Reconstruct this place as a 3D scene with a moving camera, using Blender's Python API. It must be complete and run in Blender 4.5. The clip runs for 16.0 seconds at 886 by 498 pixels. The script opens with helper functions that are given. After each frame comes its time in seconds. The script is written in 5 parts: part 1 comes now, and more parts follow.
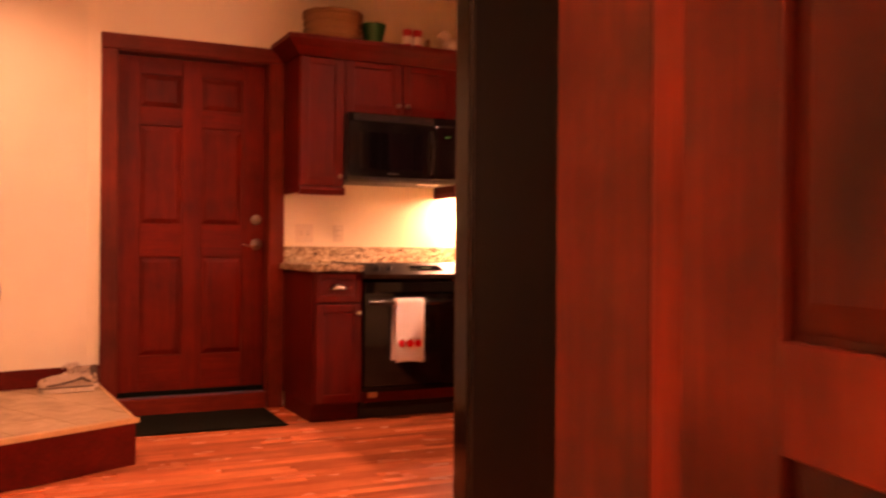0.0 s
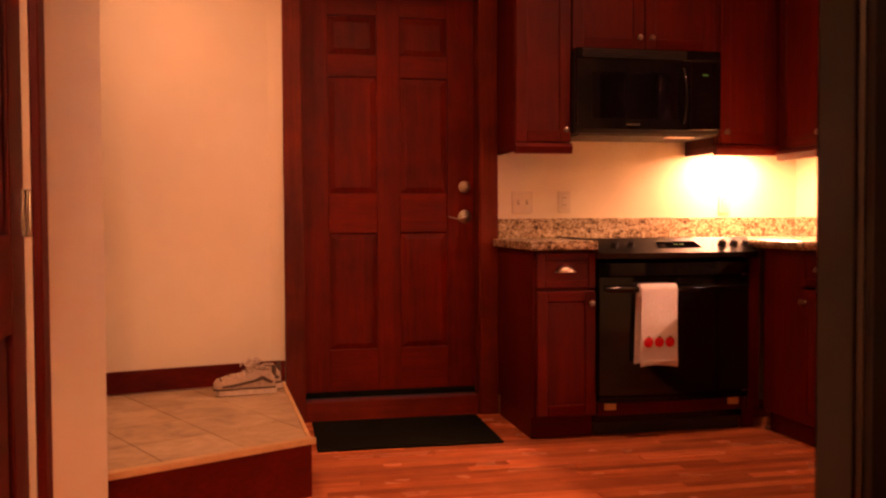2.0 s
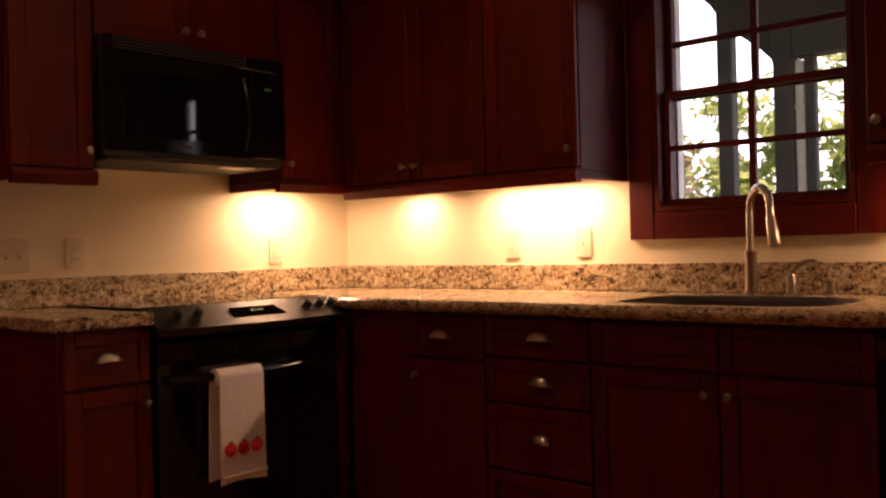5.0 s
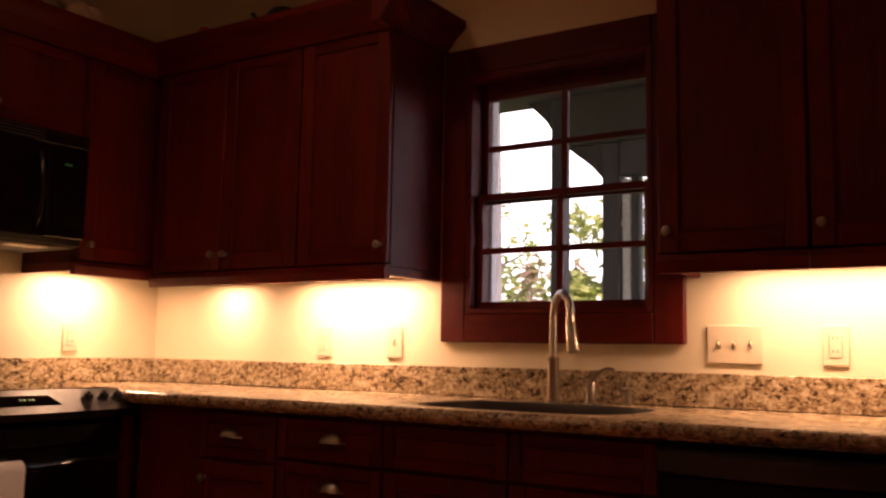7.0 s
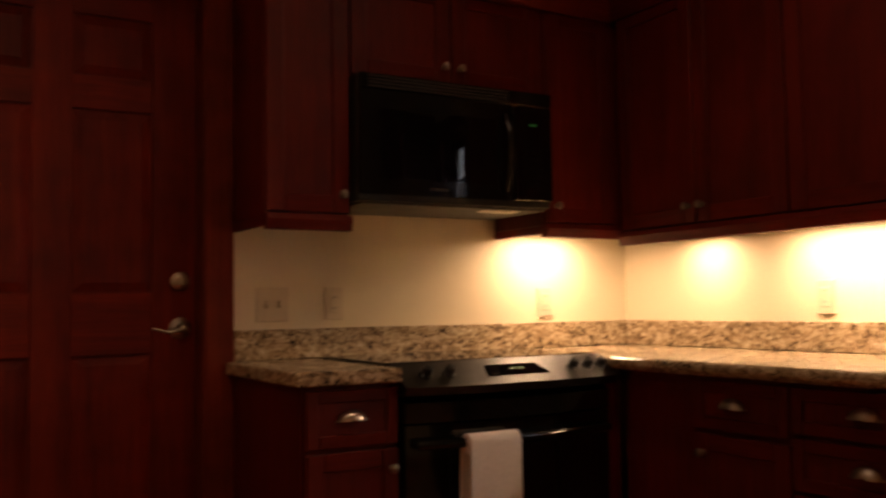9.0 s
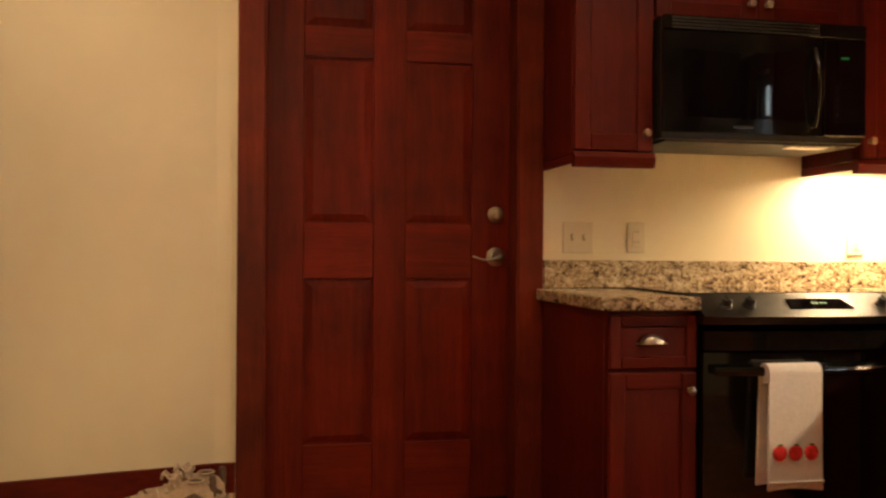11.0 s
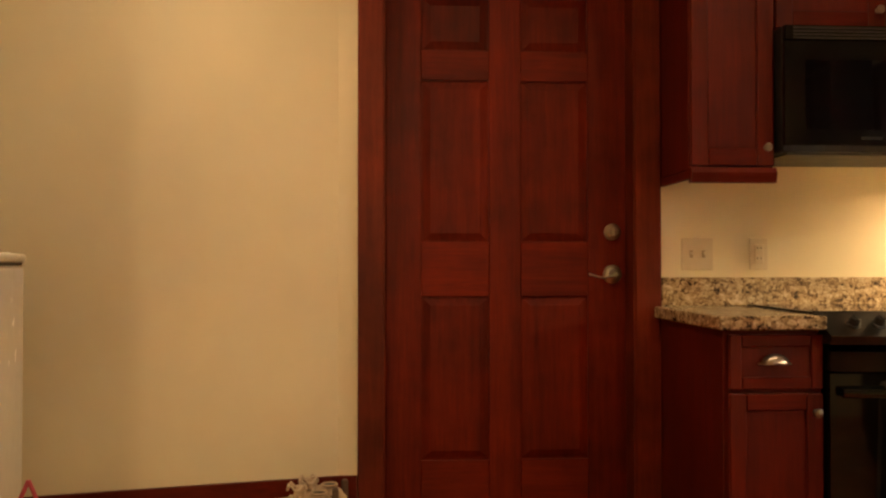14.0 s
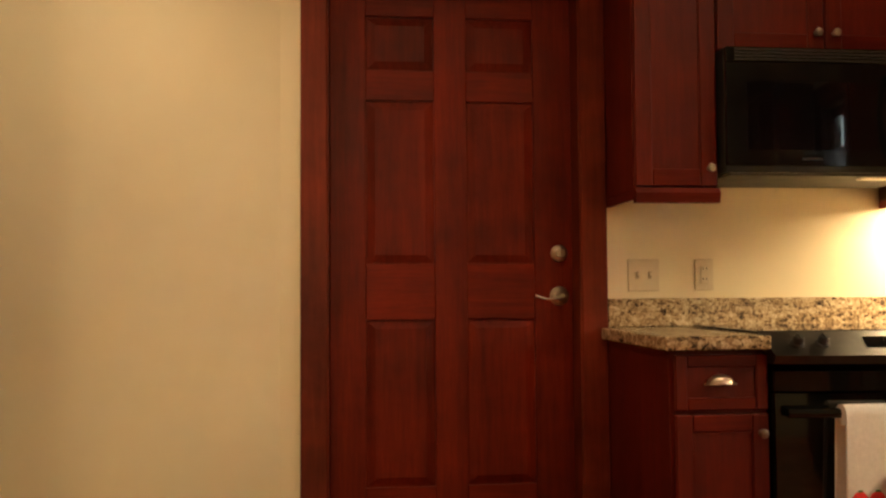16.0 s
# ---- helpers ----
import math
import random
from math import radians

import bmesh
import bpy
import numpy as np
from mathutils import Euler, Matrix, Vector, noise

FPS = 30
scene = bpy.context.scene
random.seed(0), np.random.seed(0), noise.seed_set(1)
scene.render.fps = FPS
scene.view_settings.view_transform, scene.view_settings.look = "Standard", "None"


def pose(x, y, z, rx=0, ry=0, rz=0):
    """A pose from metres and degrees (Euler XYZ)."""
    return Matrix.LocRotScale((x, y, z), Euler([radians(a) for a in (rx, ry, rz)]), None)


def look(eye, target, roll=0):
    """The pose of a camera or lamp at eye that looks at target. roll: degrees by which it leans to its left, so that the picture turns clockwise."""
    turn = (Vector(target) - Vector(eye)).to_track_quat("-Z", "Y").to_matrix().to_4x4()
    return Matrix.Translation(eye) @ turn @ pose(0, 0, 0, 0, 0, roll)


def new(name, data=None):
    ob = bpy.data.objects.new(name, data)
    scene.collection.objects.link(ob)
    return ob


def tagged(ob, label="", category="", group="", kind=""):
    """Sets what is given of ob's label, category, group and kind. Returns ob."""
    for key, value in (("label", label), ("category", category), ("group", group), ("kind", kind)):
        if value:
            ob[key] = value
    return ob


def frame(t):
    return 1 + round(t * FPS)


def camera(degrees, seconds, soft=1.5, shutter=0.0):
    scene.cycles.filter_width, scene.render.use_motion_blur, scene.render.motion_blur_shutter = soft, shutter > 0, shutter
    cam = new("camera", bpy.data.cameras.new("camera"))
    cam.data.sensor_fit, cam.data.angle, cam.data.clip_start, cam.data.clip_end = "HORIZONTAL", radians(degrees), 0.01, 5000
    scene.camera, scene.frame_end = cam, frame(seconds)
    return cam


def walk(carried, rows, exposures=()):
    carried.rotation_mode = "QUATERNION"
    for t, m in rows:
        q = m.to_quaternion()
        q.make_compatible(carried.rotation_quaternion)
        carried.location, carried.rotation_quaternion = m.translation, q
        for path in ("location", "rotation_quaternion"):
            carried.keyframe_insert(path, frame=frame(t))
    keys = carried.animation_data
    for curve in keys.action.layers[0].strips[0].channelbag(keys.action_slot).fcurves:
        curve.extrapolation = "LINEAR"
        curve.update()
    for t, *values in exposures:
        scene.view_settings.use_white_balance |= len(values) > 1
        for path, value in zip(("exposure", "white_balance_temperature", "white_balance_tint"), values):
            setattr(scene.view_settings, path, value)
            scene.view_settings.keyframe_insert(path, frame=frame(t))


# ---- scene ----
cam = camera(52.0, 16.0, soft=2.3, shutter=0.5)
PATH = [
    (0, (-1.897, -5.640, 1.017), (-1.024, -3.841, 1.014), 0.44),
    (0.2, (-1.829, -5.512, 1.002), (-1.041, -3.674, 0.986), 0.48),
    (0.3, (-1.808, -5.446, 1.000), (-1.053, -3.594, 0.982), 0.74),
    (0.5, (-1.765, -5.308, 1.014), (-1.043, -3.443, 1.001), 0.38),
    (0.7, (-1.751, -5.221, 1.016), (-1.063, -3.343, 0.999), 0.31),
    (1, (-1.708, -5.049, 1.001), (-1.095, -3.145, 1.000), -0.35),
    (1.2, (-1.666, -4.909, 0.989), (-1.112, -2.988, 1.001), -0.67),
    (1.5, (-1.593, -4.747, 0.973), (-1.145, -2.798, 1.005), -0.06),
    (2, (-1.539, -4.573, 1.015), (-1.128, -2.616, 0.950), -0.32),
    (2.2, (-1.534, -4.473, 1.028), (-1.091, -2.524, 0.973), -1.02),
    (2.5, (-1.585, -4.253, 1.089), (-1.038, -2.330, 1.042), -0.37),
    (3, (-1.529, -3.996, 1.067), (-0.808, -2.131, 1.034), -0.88),
    (3.5, (-1.473, -3.749, 1.053), (-0.686, -1.910, 1.067), -2.41),
    (4, (-1.401, -3.520, 1.044), (-0.466, -1.752, 1.085), -2.22),
    (4.5, (-1.341, -3.404, 1.079), (-0.182, -1.775, 1.140), -1.40),
    (5, (-1.525, -3.252, 1.095), (-0.031, -1.922, 1.091), -1.47),
    (5.2, (-1.407, -3.294, 1.060), (0.065, -1.940, 1.093), -2.00),
    (7.3, (-1.321, -3.335, 1.071), (0.377, -2.299, 1.284), 0.73),
    (7.5, (-1.398, -3.259, 1.049), (0.314, -2.240, 1.227), 0.75),
    (8, (-1.541, -3.137, 1.114), (0.041, -1.918, 1.230), -1.13),
    (8.5, (-1.402, -3.047, 1.088), (-0.097, -1.539, 1.241), -1.84),
    (9, (-1.206, -3.001, 1.088), (-0.206, -1.273, 1.214), -0.89),
    (9.5, (-1.233, -2.996, 1.076), (-0.383, -1.188, 1.169), -0.62),
    (10, (-1.278, -3.170, 1.073), (-0.561, -1.303, 1.105), -0.23),
    (10.2, (-1.349, -3.208, 1.066), (-0.708, -1.313, 1.065), 0.10),
    (12.3, (-1.227, -3.205, 1.036), (-0.993, -1.218, 1.067), 0.59),
    (12.5, (-1.246, -3.220, 1.034), (-1.010, -1.235, 1.069), 0.83),
    (13, (-1.234, -3.223, 1.060), (-1.029, -1.239, 1.202), -0.25),
    (13.5, (-1.257, -3.241, 1.057), (-1.075, -1.251, 1.148), -0.25),
    (14, (-1.287, -3.250, 1.064), (-1.160, -1.254, 1.099), -0.03),
    (14.5, (-1.242, -3.229, 1.059), (-1.062, -1.243, 1.215), -0.44),
    (15, (-1.232, -3.215, 1.065), (-1.024, -1.231, 1.195), -0.13),
    (15.5, (-1.237, -3.204, 1.056), (-1.021, -1.220, 1.176), -0.23),
    (16, (-1.247, -3.203, 1.052), (-1.022, -1.218, 1.143), -0.38),
]
# the clip's camera starts bright and reddish, darkens at the window and ends more neutral
EXPOSURES = [(0, 2.5, 9700, 94), (1, 2.12, 10400, 100), (1.5, 1.96, 11000, 102), (2, 1.84, 10900, 97), (2.5, 1.78, 10600, 90), (3.5, 1.38, 8700, 66), (5, 0.46, 7500, 47), (7.5, 0.32, 7500, 52), (8.4, 0.12, 7100, 40), (9.1, 0.42, 6900, 30), (9.6, 0.86, 6700, 24), (10.2, 1.4, 6500, 18), (12.5, 1.92, 6900, 10), (14, 1.8, 7200, 11), (16, 1.87, 6600, 7)]
walk(cam, [(t, look(eye, target, roll)) for t, eye, target, roll in PATH], EXPOSURES)

# ---- world and light ----
world = bpy.data.worlds.new("world")
scene.world = world
world.use_nodes = True
wn = world.node_tree
sky = wn.nodes.new("ShaderNodeTexSky")
sky.sky_type, sky.sun_disc = "NISHITA", False
sky.sun_elevation, sky.sun_rotation = radians(50), radians(205)
wn.links.new(sky.outputs[0], wn.nodes["Background"].inputs[0])
wn.nodes["Background"].inputs[1].default_value = 0.08

sun_data = bpy.data.lights.new("sun", "SUN")
sun_data.energy, sun_data.angle, sun_data.color = 5.0, radians(0.5), (1.0, 0.95, 0.86)
sun = new("sun", sun_data)
sun.matrix_world = look((-12, -26, 34), (0, 0, 0))


def area_lamp(name, loc, sx, sy, watts, color, target=None):
    d = bpy.data.lights.new(name, "AREA")
    d.shape, d.size, d.size_y, d.energy, d.color = "RECTANGLE", sx, sy, watts, color
    o = new(name, d)
    o.matrix_world = look(loc, target or (loc[0], loc[1] + 0.0001, loc[2] - 1))
    return o


def spot_lamp(name, loc, watts, color, angle=110, blend=0.7, radius=0.06, target=None):
    d = bpy.data.lights.new(name, "SPOT")
    d.energy, d.color, d.spot_size, d.spot_blend, d.shadow_soft_size = watts, color, radians(angle), blend, radius
    o = new(name, d)
    o.matrix_world = look(loc, target or (loc[0], loc[1] + 0.0001, loc[2] - 1))
    return o


WARM = (1.0, 0.72, 0.42)
UNDER = (1.0, 0.72, 0.40)
CEIL = 2.72
CANS = [(-1.85, -0.85, 11.5), (-0.75, -1.15, 5.0), (0.28, -1.42, 10.5)]
for x, y, w in CANS:
    spot_lamp("downlight_lamp", (x, y, CEIL - 0.03), w, WARM, 145 if x < -1 else 155, 0.8)
# unseen fill lamps added in the room behind, which light the far kitchen wall past the hall
FILL_LAMPS = [(-1.95, -8.6, 24), (-1.53, -6.2, 40)]
for x, y, w in FILL_LAMPS:
    pl_data = bpy.data.lights.new("fill_lamp", "POINT")
    pl_data.energy, pl_data.color, pl_data.shadow_soft_size = w, WARM, 0.15
    new("fill_lamp", pl_data).location = (x, y, 2.3)
# under-cabinet lamps: (x, y, length along x, length along y, watts)
UNDERS = [(0.98, -0.13, 0.26, 0.05, 4.4), (1.32, -0.50, 0.05, 0.12, 2.1), (1.31, -1.18, 0.05, 0.5, 7.0), (1.31, -2.92, 0.05, 0.6, 6.0)]
for x, y, sx, sy, w in UNDERS:
    area_lamp("under_cabinet_lamp", (x, y, 1.334 if x > 1.2 else 1.366), sx, sy, w, UNDER)


# ---- materials ----
def material(name):
    m = bpy.data.materials.new(name)
    m.use_nodes = True
    return m, m.node_tree.nodes, m.node_tree.links, m.node_tree.nodes["Principled BSDF"]


def ramp(n, stops):
    r = n.new("ShaderNodeValToRGB")
    el = r.color_ramp.elements
    while len(el) < len(stops):
        el.new(0.5)
    for e, (p, c) in zip(el, stops):
        e.position, e.color = p, (*c, 1)
    return r


def coords(n, l, scale, rot=(0, 0, 0)):
    tc, mp = n.new("ShaderNodeTexCoord"), n.new("ShaderNodeMapping")
    mp.inputs["Scale"].default_value, mp.inputs["Rotation"].default_value = scale, rot
    l.new(tc.outputs["Object"], mp.inputs[0])
    return mp.outputs[0]


def noise_tex(n, l, vec, scale, detail=4, rough=0.6, dist=0.0):
    t = n.new("ShaderNodeTexNoise")
    t.inputs["Scale"].default_value, t.inputs["Detail"].default_value = scale, detail
    t.inputs["Roughness"].default_value, t.inputs["Distortion"].default_value = rough, dist
    l.new(vec, t.inputs["Vector"])
    return t.outputs["Fac"]


def bump(n, l, bsdf, height, strength, dist=0.002):
    b = n.new("ShaderNodeBump")
    b.inputs["Strength"].default_value, b.inputs["Distance"].default_value = strength, dist
    l.new(height, b.inputs["Height"])
    l.new(b.outputs[0], bsdf.inputs["Normal"])


def mix(n, l, a, b, fac, mode="MIX"):
    m = n.new("ShaderNodeMix")
    m.data_type, m.blend_type = "RGBA", mode
    for sock, v in ((m.inputs[6], a), (m.inputs[7], b), (m.inputs[0], fac)):
        if isinstance(v, (int, float)):
            sock.default_value = v
        elif isinstance(v, tuple):
            sock.default_value = (*v, 1)
        else:
            l.new(v, sock)
    return m.outputs[2]


def wood(name, dark, mid, light, along="z", rough=0.46, grain=26.0, per_object=0.25, blotches=0.2):
    """Stained wood with long grain, blotches, knots and a varnish coat."""
    m, n, l, p = material(name)
    s = {"x": (0.06, 1, 1), "y": (1, 0.06, 1), "z": (1, 1, 0.06)}[along]
    info = n.new("ShaderNodeObjectInfo")
    tc, add, mp = n.new("ShaderNodeTexCoord"), n.new("ShaderNodeVectorMath"), n.new("ShaderNodeMapping")
    add.operation = "ADD"
    sc = n.new("ShaderNodeVectorMath")
    sc.operation = "SCALE"
    comb = n.new("ShaderNodeCombineXYZ")
    for i in range(3):
        l.new(info.outputs["Random"], comb.inputs[i])
    l.new(comb.outputs[0], sc.inputs[0])
    sc.inputs["Scale"].default_value = 7.3
    l.new(tc.outputs["Object"], add.inputs[0])
    l.new(sc.outputs[0], add.inputs[1])
    mp.inputs["Scale"].default_value = s
    l.new(add.outputs[0], mp.inputs[0])
    fine = noise_tex(n, l, mp.outputs[0], grain * 3, 5, 0.65, 0.3)
    broad = noise_tex(n, l, mp.outputs[0], grain * 0.35, 3, 0.55, 0.8)
    blotch = noise_tex(n, l, add.outputs[0], 2.3, 3, 0.6)
    r = ramp(n, [(0.22, dark), (0.5, mid), (0.78, light)])
    av = n.new("ShaderNodeMath")
    av.operation = "MULTIPLY_ADD"
    av.inputs[1].default_value = 0.5
    hb = n.new("ShaderNodeMath")
    hb.operation = "MULTIPLY"
    hb.inputs[1].default_value = 0.5
    l.new(broad, hb.inputs[0])
    l.new(fine, av.inputs[0])
    l.new(hb.outputs[0], av.inputs[2])
    l.new(av.outputs[0], r.inputs[0])
    br = ramp(n, [(0.3, (1 - blotches, 1 - 1.1 * blotches, 1 - 1.2 * blotches)), (0.7, (1 + 0.7 * blotches, 1 + 0.6 * blotches, 1 + 0.5 * blotches))])
    l.new(blotch, br.inputs[0])
    c = mix(n, l, r.outputs[0], br.outputs[0], 1.0, "MULTIPLY")
    mottle = noise_tex(n, l, add.outputs[0], 11.0, 4, 0.6)
    mr = ramp(n, [(0.3, (1 - 0.38 * blotches,) * 3), (0.7, (1 + 0.42 * blotches,) * 3)])
    l.new(mottle, mr.inputs[0])
    c = mix(n, l, c, mr.outputs[0], 1.0, "MULTIPLY")
    tone = ramp(n, [(0.0, (1 - per_object,) * 3), (1.0, (1 + per_object,) * 3)])
    l.new(info.outputs["Random"], tone.inputs[0])
    c = mix(n, l, c, tone.outputs[0], 1.0, "MULTIPLY")
    l.new(c, p.inputs["Base Color"])
    rr = n.new("ShaderNodeMapRange")
    rr.inputs["To Min"].default_value, rr.inputs["To Max"].default_value = rough - 0.07, rough + 0.1
    l.new(blotch, rr.inputs["Value"])
    l.new(rr.outputs[0], p.inputs["Roughness"])
    p.inputs["Specular IOR Level"].default_value = 0.15
    bump(n, l, p, fine, 0.12, 0.001)
    return m


def paint(name, color, rough=0.6, var=0.06, bumps=0.25, scale=160):
    m, n, l, p = material(name)
    v = coords(n, l, (1, 1, 1))
    a, b = noise_tex(n, l, v, 1.1, 3), noise_tex(n, l, v, scale, 3)
    r = ramp(n, [(0.3, tuple(c * (1 - var) for c in color)), (0.7, tuple(min(1, c * (1 + var)) for c in color))])
    l.new(a, r.inputs[0])
    l.new(r.outputs[0], p.inputs["Base Color"])
    p.inputs["Roughness"].default_value = rough
    bump(n, l, p, b, bumps, 0.002)
    return m


def plain(name, color, rough=0.4, metal=0.0, var=0.12, scale=30.0, coat=0.0):
    """A smooth surface with faint smudges in its colour and gloss."""
    m, n, l, p = material(name)
    v = coords(n, l, (1, 1, 1))
    a = noise_tex(n, l, v, scale, 4)
    r = ramp(n, [(0.3, tuple(c * (1 - var) for c in color)), (0.7, tuple(min(1, c * (1 + var)) for c in color))])
    l.new(a, r.inputs[0])
    l.new(r.outputs[0], p.inputs["Base Color"])
    mr = n.new("ShaderNodeMapRange")
    mr.inputs["To Min"].default_value, mr.inputs["To Max"].default_value = max(0.02, rough * 0.8), rough * 1.25
    l.new(noise_tex(n, l, v, scale * 0.3, 3), mr.inputs["Value"])
    l.new(mr.outputs[0], p.inputs["Roughness"])
    p.inputs["Metallic"].default_value, p.inputs["Coat Weight"].default_value = metal, coat
    return m


def granite_material():
    """Beige stone with brown and black flecks of two sizes and slanting dark patches."""
    m, n, l, p = material("granite")
    v = coords(n, l, (1, 1, 1))
    wob = n.new("ShaderNodeTexNoise")
    wob.inputs["Scale"].default_value = 26
    l.new(v, wob.inputs["Vector"])
    wv = mix(n, l, v, wob.outputs["Color"], 0.03, "ADD")
    cells = []
    for scale in (92, 210):
        vo = n.new("ShaderNodeTexVoronoi")
        vo.inputs["Scale"].default_value = scale
        l.new(wv, vo.inputs["Vector"])
        sep = n.new("ShaderNodeSeparateColor")
        l.new(vo.outputs["Color"], sep.inputs[0])
        cells.append(sep.outputs[0])
    both = n.new("ShaderNodeMath")
    both.operation = "MULTIPLY_ADD"
    both.inputs[1].default_value = 0.62
    small = n.new("ShaderNodeMath")
    small.operation = "MULTIPLY"
    small.inputs[1].default_value = 0.38
    l.new(cells[0], both.inputs[0])
    l.new(cells[1], small.inputs[0])
    l.new(small.outputs[0], both.inputs[2])
    turned = coords(n, l, (16, 16, 34), (0.0, 0.75, 0.75))
    drift = noise_tex(n, l, turned, 1.0, 4, 0.6, 0.5)
    off = n.new("ShaderNodeMapRange")
    off.inputs["From Min"].default_value, off.inputs["From Max"].default_value = 0.32, 0.66
    off.inputs["To Min"].default_value, off.inputs["To Max"].default_value = -0.27, 0.27
    l.new(drift, off.inputs["Value"])
    sm = n.new("ShaderNodeMath")
    sm.operation = "ADD"
    l.new(both.outputs[0], sm.inputs[0])
    l.new(off.outputs[0], sm.inputs[1])
    r = ramp(n, [(0.0, (0.022, 0.015, 0.010)), (0.14, (0.07, 0.045, 0.026)), (0.28, (0.20, 0.135, 0.075)), (0.52, (0.33, 0.24, 0.14)), (0.78, (0.47, 0.37, 0.24)), (1.0, (0.60, 0.50, 0.36))])
    l.new(sm.outputs[0], r.inputs[0])
    l.new(r.outputs[0], p.inputs["Base Color"])
    p.inputs["Roughness"].default_value = 0.24
    return m


def tile_material():
    m, n, l, p = material("ceramic_tile")
    v = coords(n, l, (1, 1, 1))
    a, b = noise_tex(n, l, v, 7, 6, 0.65, 0.6), noise_tex(n, l, v, 60, 4)
    r = ramp(n, [(0.28, (0.30, 0.195, 0.105)), (0.5, (0.46, 0.33, 0.195)), (0.72, (0.60, 0.46, 0.30))])
    l.new(a, r.inputs[0])
    l.new(r.outputs[0], p.inputs["Base Color"])
    p.inputs["Roughness"].default_value = 0.45
    bump(n, l, p, b, 0.2)
    return m


def fabric(name, color, scale=260.0):
    m, n, l, p = material(name)
    v = coords(n, l, (1, 1, 1))
    w = n.new("ShaderNodeTexWave")
    w.bands_direction = "Z"
    w.inputs["Scale"].default_value, w.inputs["Distortion"].default_value = scale, 0.4
    l.new(v, w.inputs["Vector"])
    a = noise_tex(n, l, v, 90, 3)
    r = ramp(n, [(0.25, tuple(c * 0.88 for c in color)), (0.75, color)])
    l.new(a, r.inputs[0])
    c = mix(n, l, r.outputs[0], tuple(c * 0.72 for c in color), 0.0)
    l.new(c, p.inputs["Base Color"])
    p.inputs["Roughness"].default_value = 0.92
    bump(n, l, p, w.outputs["Fac"], 0.6, 0.002)
    return m


def leaf_material(name, a, b):
    m, n, l, p = material(name)
    geo = n.new("ShaderNodeNewGeometry")
    r = ramp(n, [(0.0, a), (1.0, b)])
    l.new(geo.outputs["Random Per Island"], r.inputs[0])
    l.new(r.outputs[0], p.inputs["Base Color"])
    p.inputs["Roughness"].default_value = 0.6
    tr, ms = n.new("ShaderNodeBsdfTranslucent"), n.new("ShaderNodeMixShader")
    l.new(r.outputs[0], tr.inputs["Color"])
    ms.inputs[0].default_value = 0.45
    l.new(p.outputs[0], ms.inputs[1])
    l.new(tr.outputs[0], ms.inputs[2])
    l.new(ms.outputs[0], n["Material Output"].inputs["Surface"])
    return m


def glass_material(name="window_glass"):
    m, n, l, p = material(name)
    p.inputs["Base Color"].default_value = (0.96, 0.98, 0.97, 1)
    p.inputs["Transmission Weight"].default_value, p.inputs["Roughness"].default_value, p.inputs["IOR"].default_value = 1.0, 0.0, 1.05
    return m


def glow(name, color, strength):
    m, n, l, p = material(name)
    p.inputs["Base Color"].default_value = (*(0.04 * c for c in color), 1)
    p.inputs["Emission Color"].default_value, p.inputs["Emission Strength"].default_value = (*color, 1), strength
    return m


CH = ((0.044, 0.0030, 0.0013), (0.092, 0.0068, 0.0026), (0.146, 0.0130, 0.0046))
DR = ((0.046, 0.0031, 0.0009), (0.118, 0.0085, 0.0022), (0.194, 0.0180, 0.0045))
CHERRY_V = wood("cherry_upright_grain", *CH, along="z", rough=0.48, per_object=0.12)
CHERRY_V.node_tree.nodes["Principled BSDF"].inputs["Specular IOR Level"].default_value = 0.22
CHERRY_H = wood("cherry_level_grain", *CH, along="x", per_object=0.12)
CHERRY_Y = wood("cherry_cross_grain", *CH, along="y", per_object=0.12)
DOOR_V = wood("stained_door_upright", *DR, along="z", per_object=0.04, blotches=0.34)
DOOR_H = wood("stained_door_level", *DR, along="x", per_object=0.04, blotches=0.34)
ALDER_V = wood("alder_casing", (0.075, 0.0085, 0.0038), (0.155, 0.021, 0.009), (0.25, 0.043, 0.018), along="z", grain=20, blotches=0.4)
ALDER_H = wood("alder_header", (0.075, 0.0085, 0.0038), (0.155, 0.021, 0.009), (0.25, 0.043, 0.018), along="x", grain=20, blotches=0.4)
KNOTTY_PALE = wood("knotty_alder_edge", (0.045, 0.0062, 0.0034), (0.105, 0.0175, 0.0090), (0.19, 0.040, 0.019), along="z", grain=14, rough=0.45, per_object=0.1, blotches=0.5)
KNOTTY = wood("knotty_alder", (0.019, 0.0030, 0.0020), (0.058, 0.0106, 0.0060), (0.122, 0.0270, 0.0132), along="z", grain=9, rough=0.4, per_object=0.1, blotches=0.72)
OAK = wood("floor_oak", (0.33, 0.075, 0.032), (0.62, 0.185, 0.082), (0.76, 0.28, 0.13), along="x", rough=0.24, grain=22, per_object=0.32)
EDGE = wood("tile_edge_oak", (0.45, 0.27, 0.13), (0.58, 0.38, 0.2), (0.68, 0.48, 0.28), along="x", rough=0.4)
WALL = paint("beige_wall_paint", (0.71, 0.637, 0.46), 0.62)
CEILING = paint("ceiling_paint", (0.78, 0.72, 0.6), 0.8)
GRANITE = granite_material()
TILE = tile_material()
GROUT = paint("grout", (0.42, 0.30, 0.18), 0.9)
BLACK = plain("black_enamel", (0.006, 0.006, 0.006), 0.12)
BLACK.node_tree.nodes["Principled BSDF"].inputs["Specular IOR Level"].default_value = 0.3
BLACK_TEX = paint("black_textured_steel", (0.0022, 0.0018, 0.0014), 0.5, 0.15, 0.25, 420)
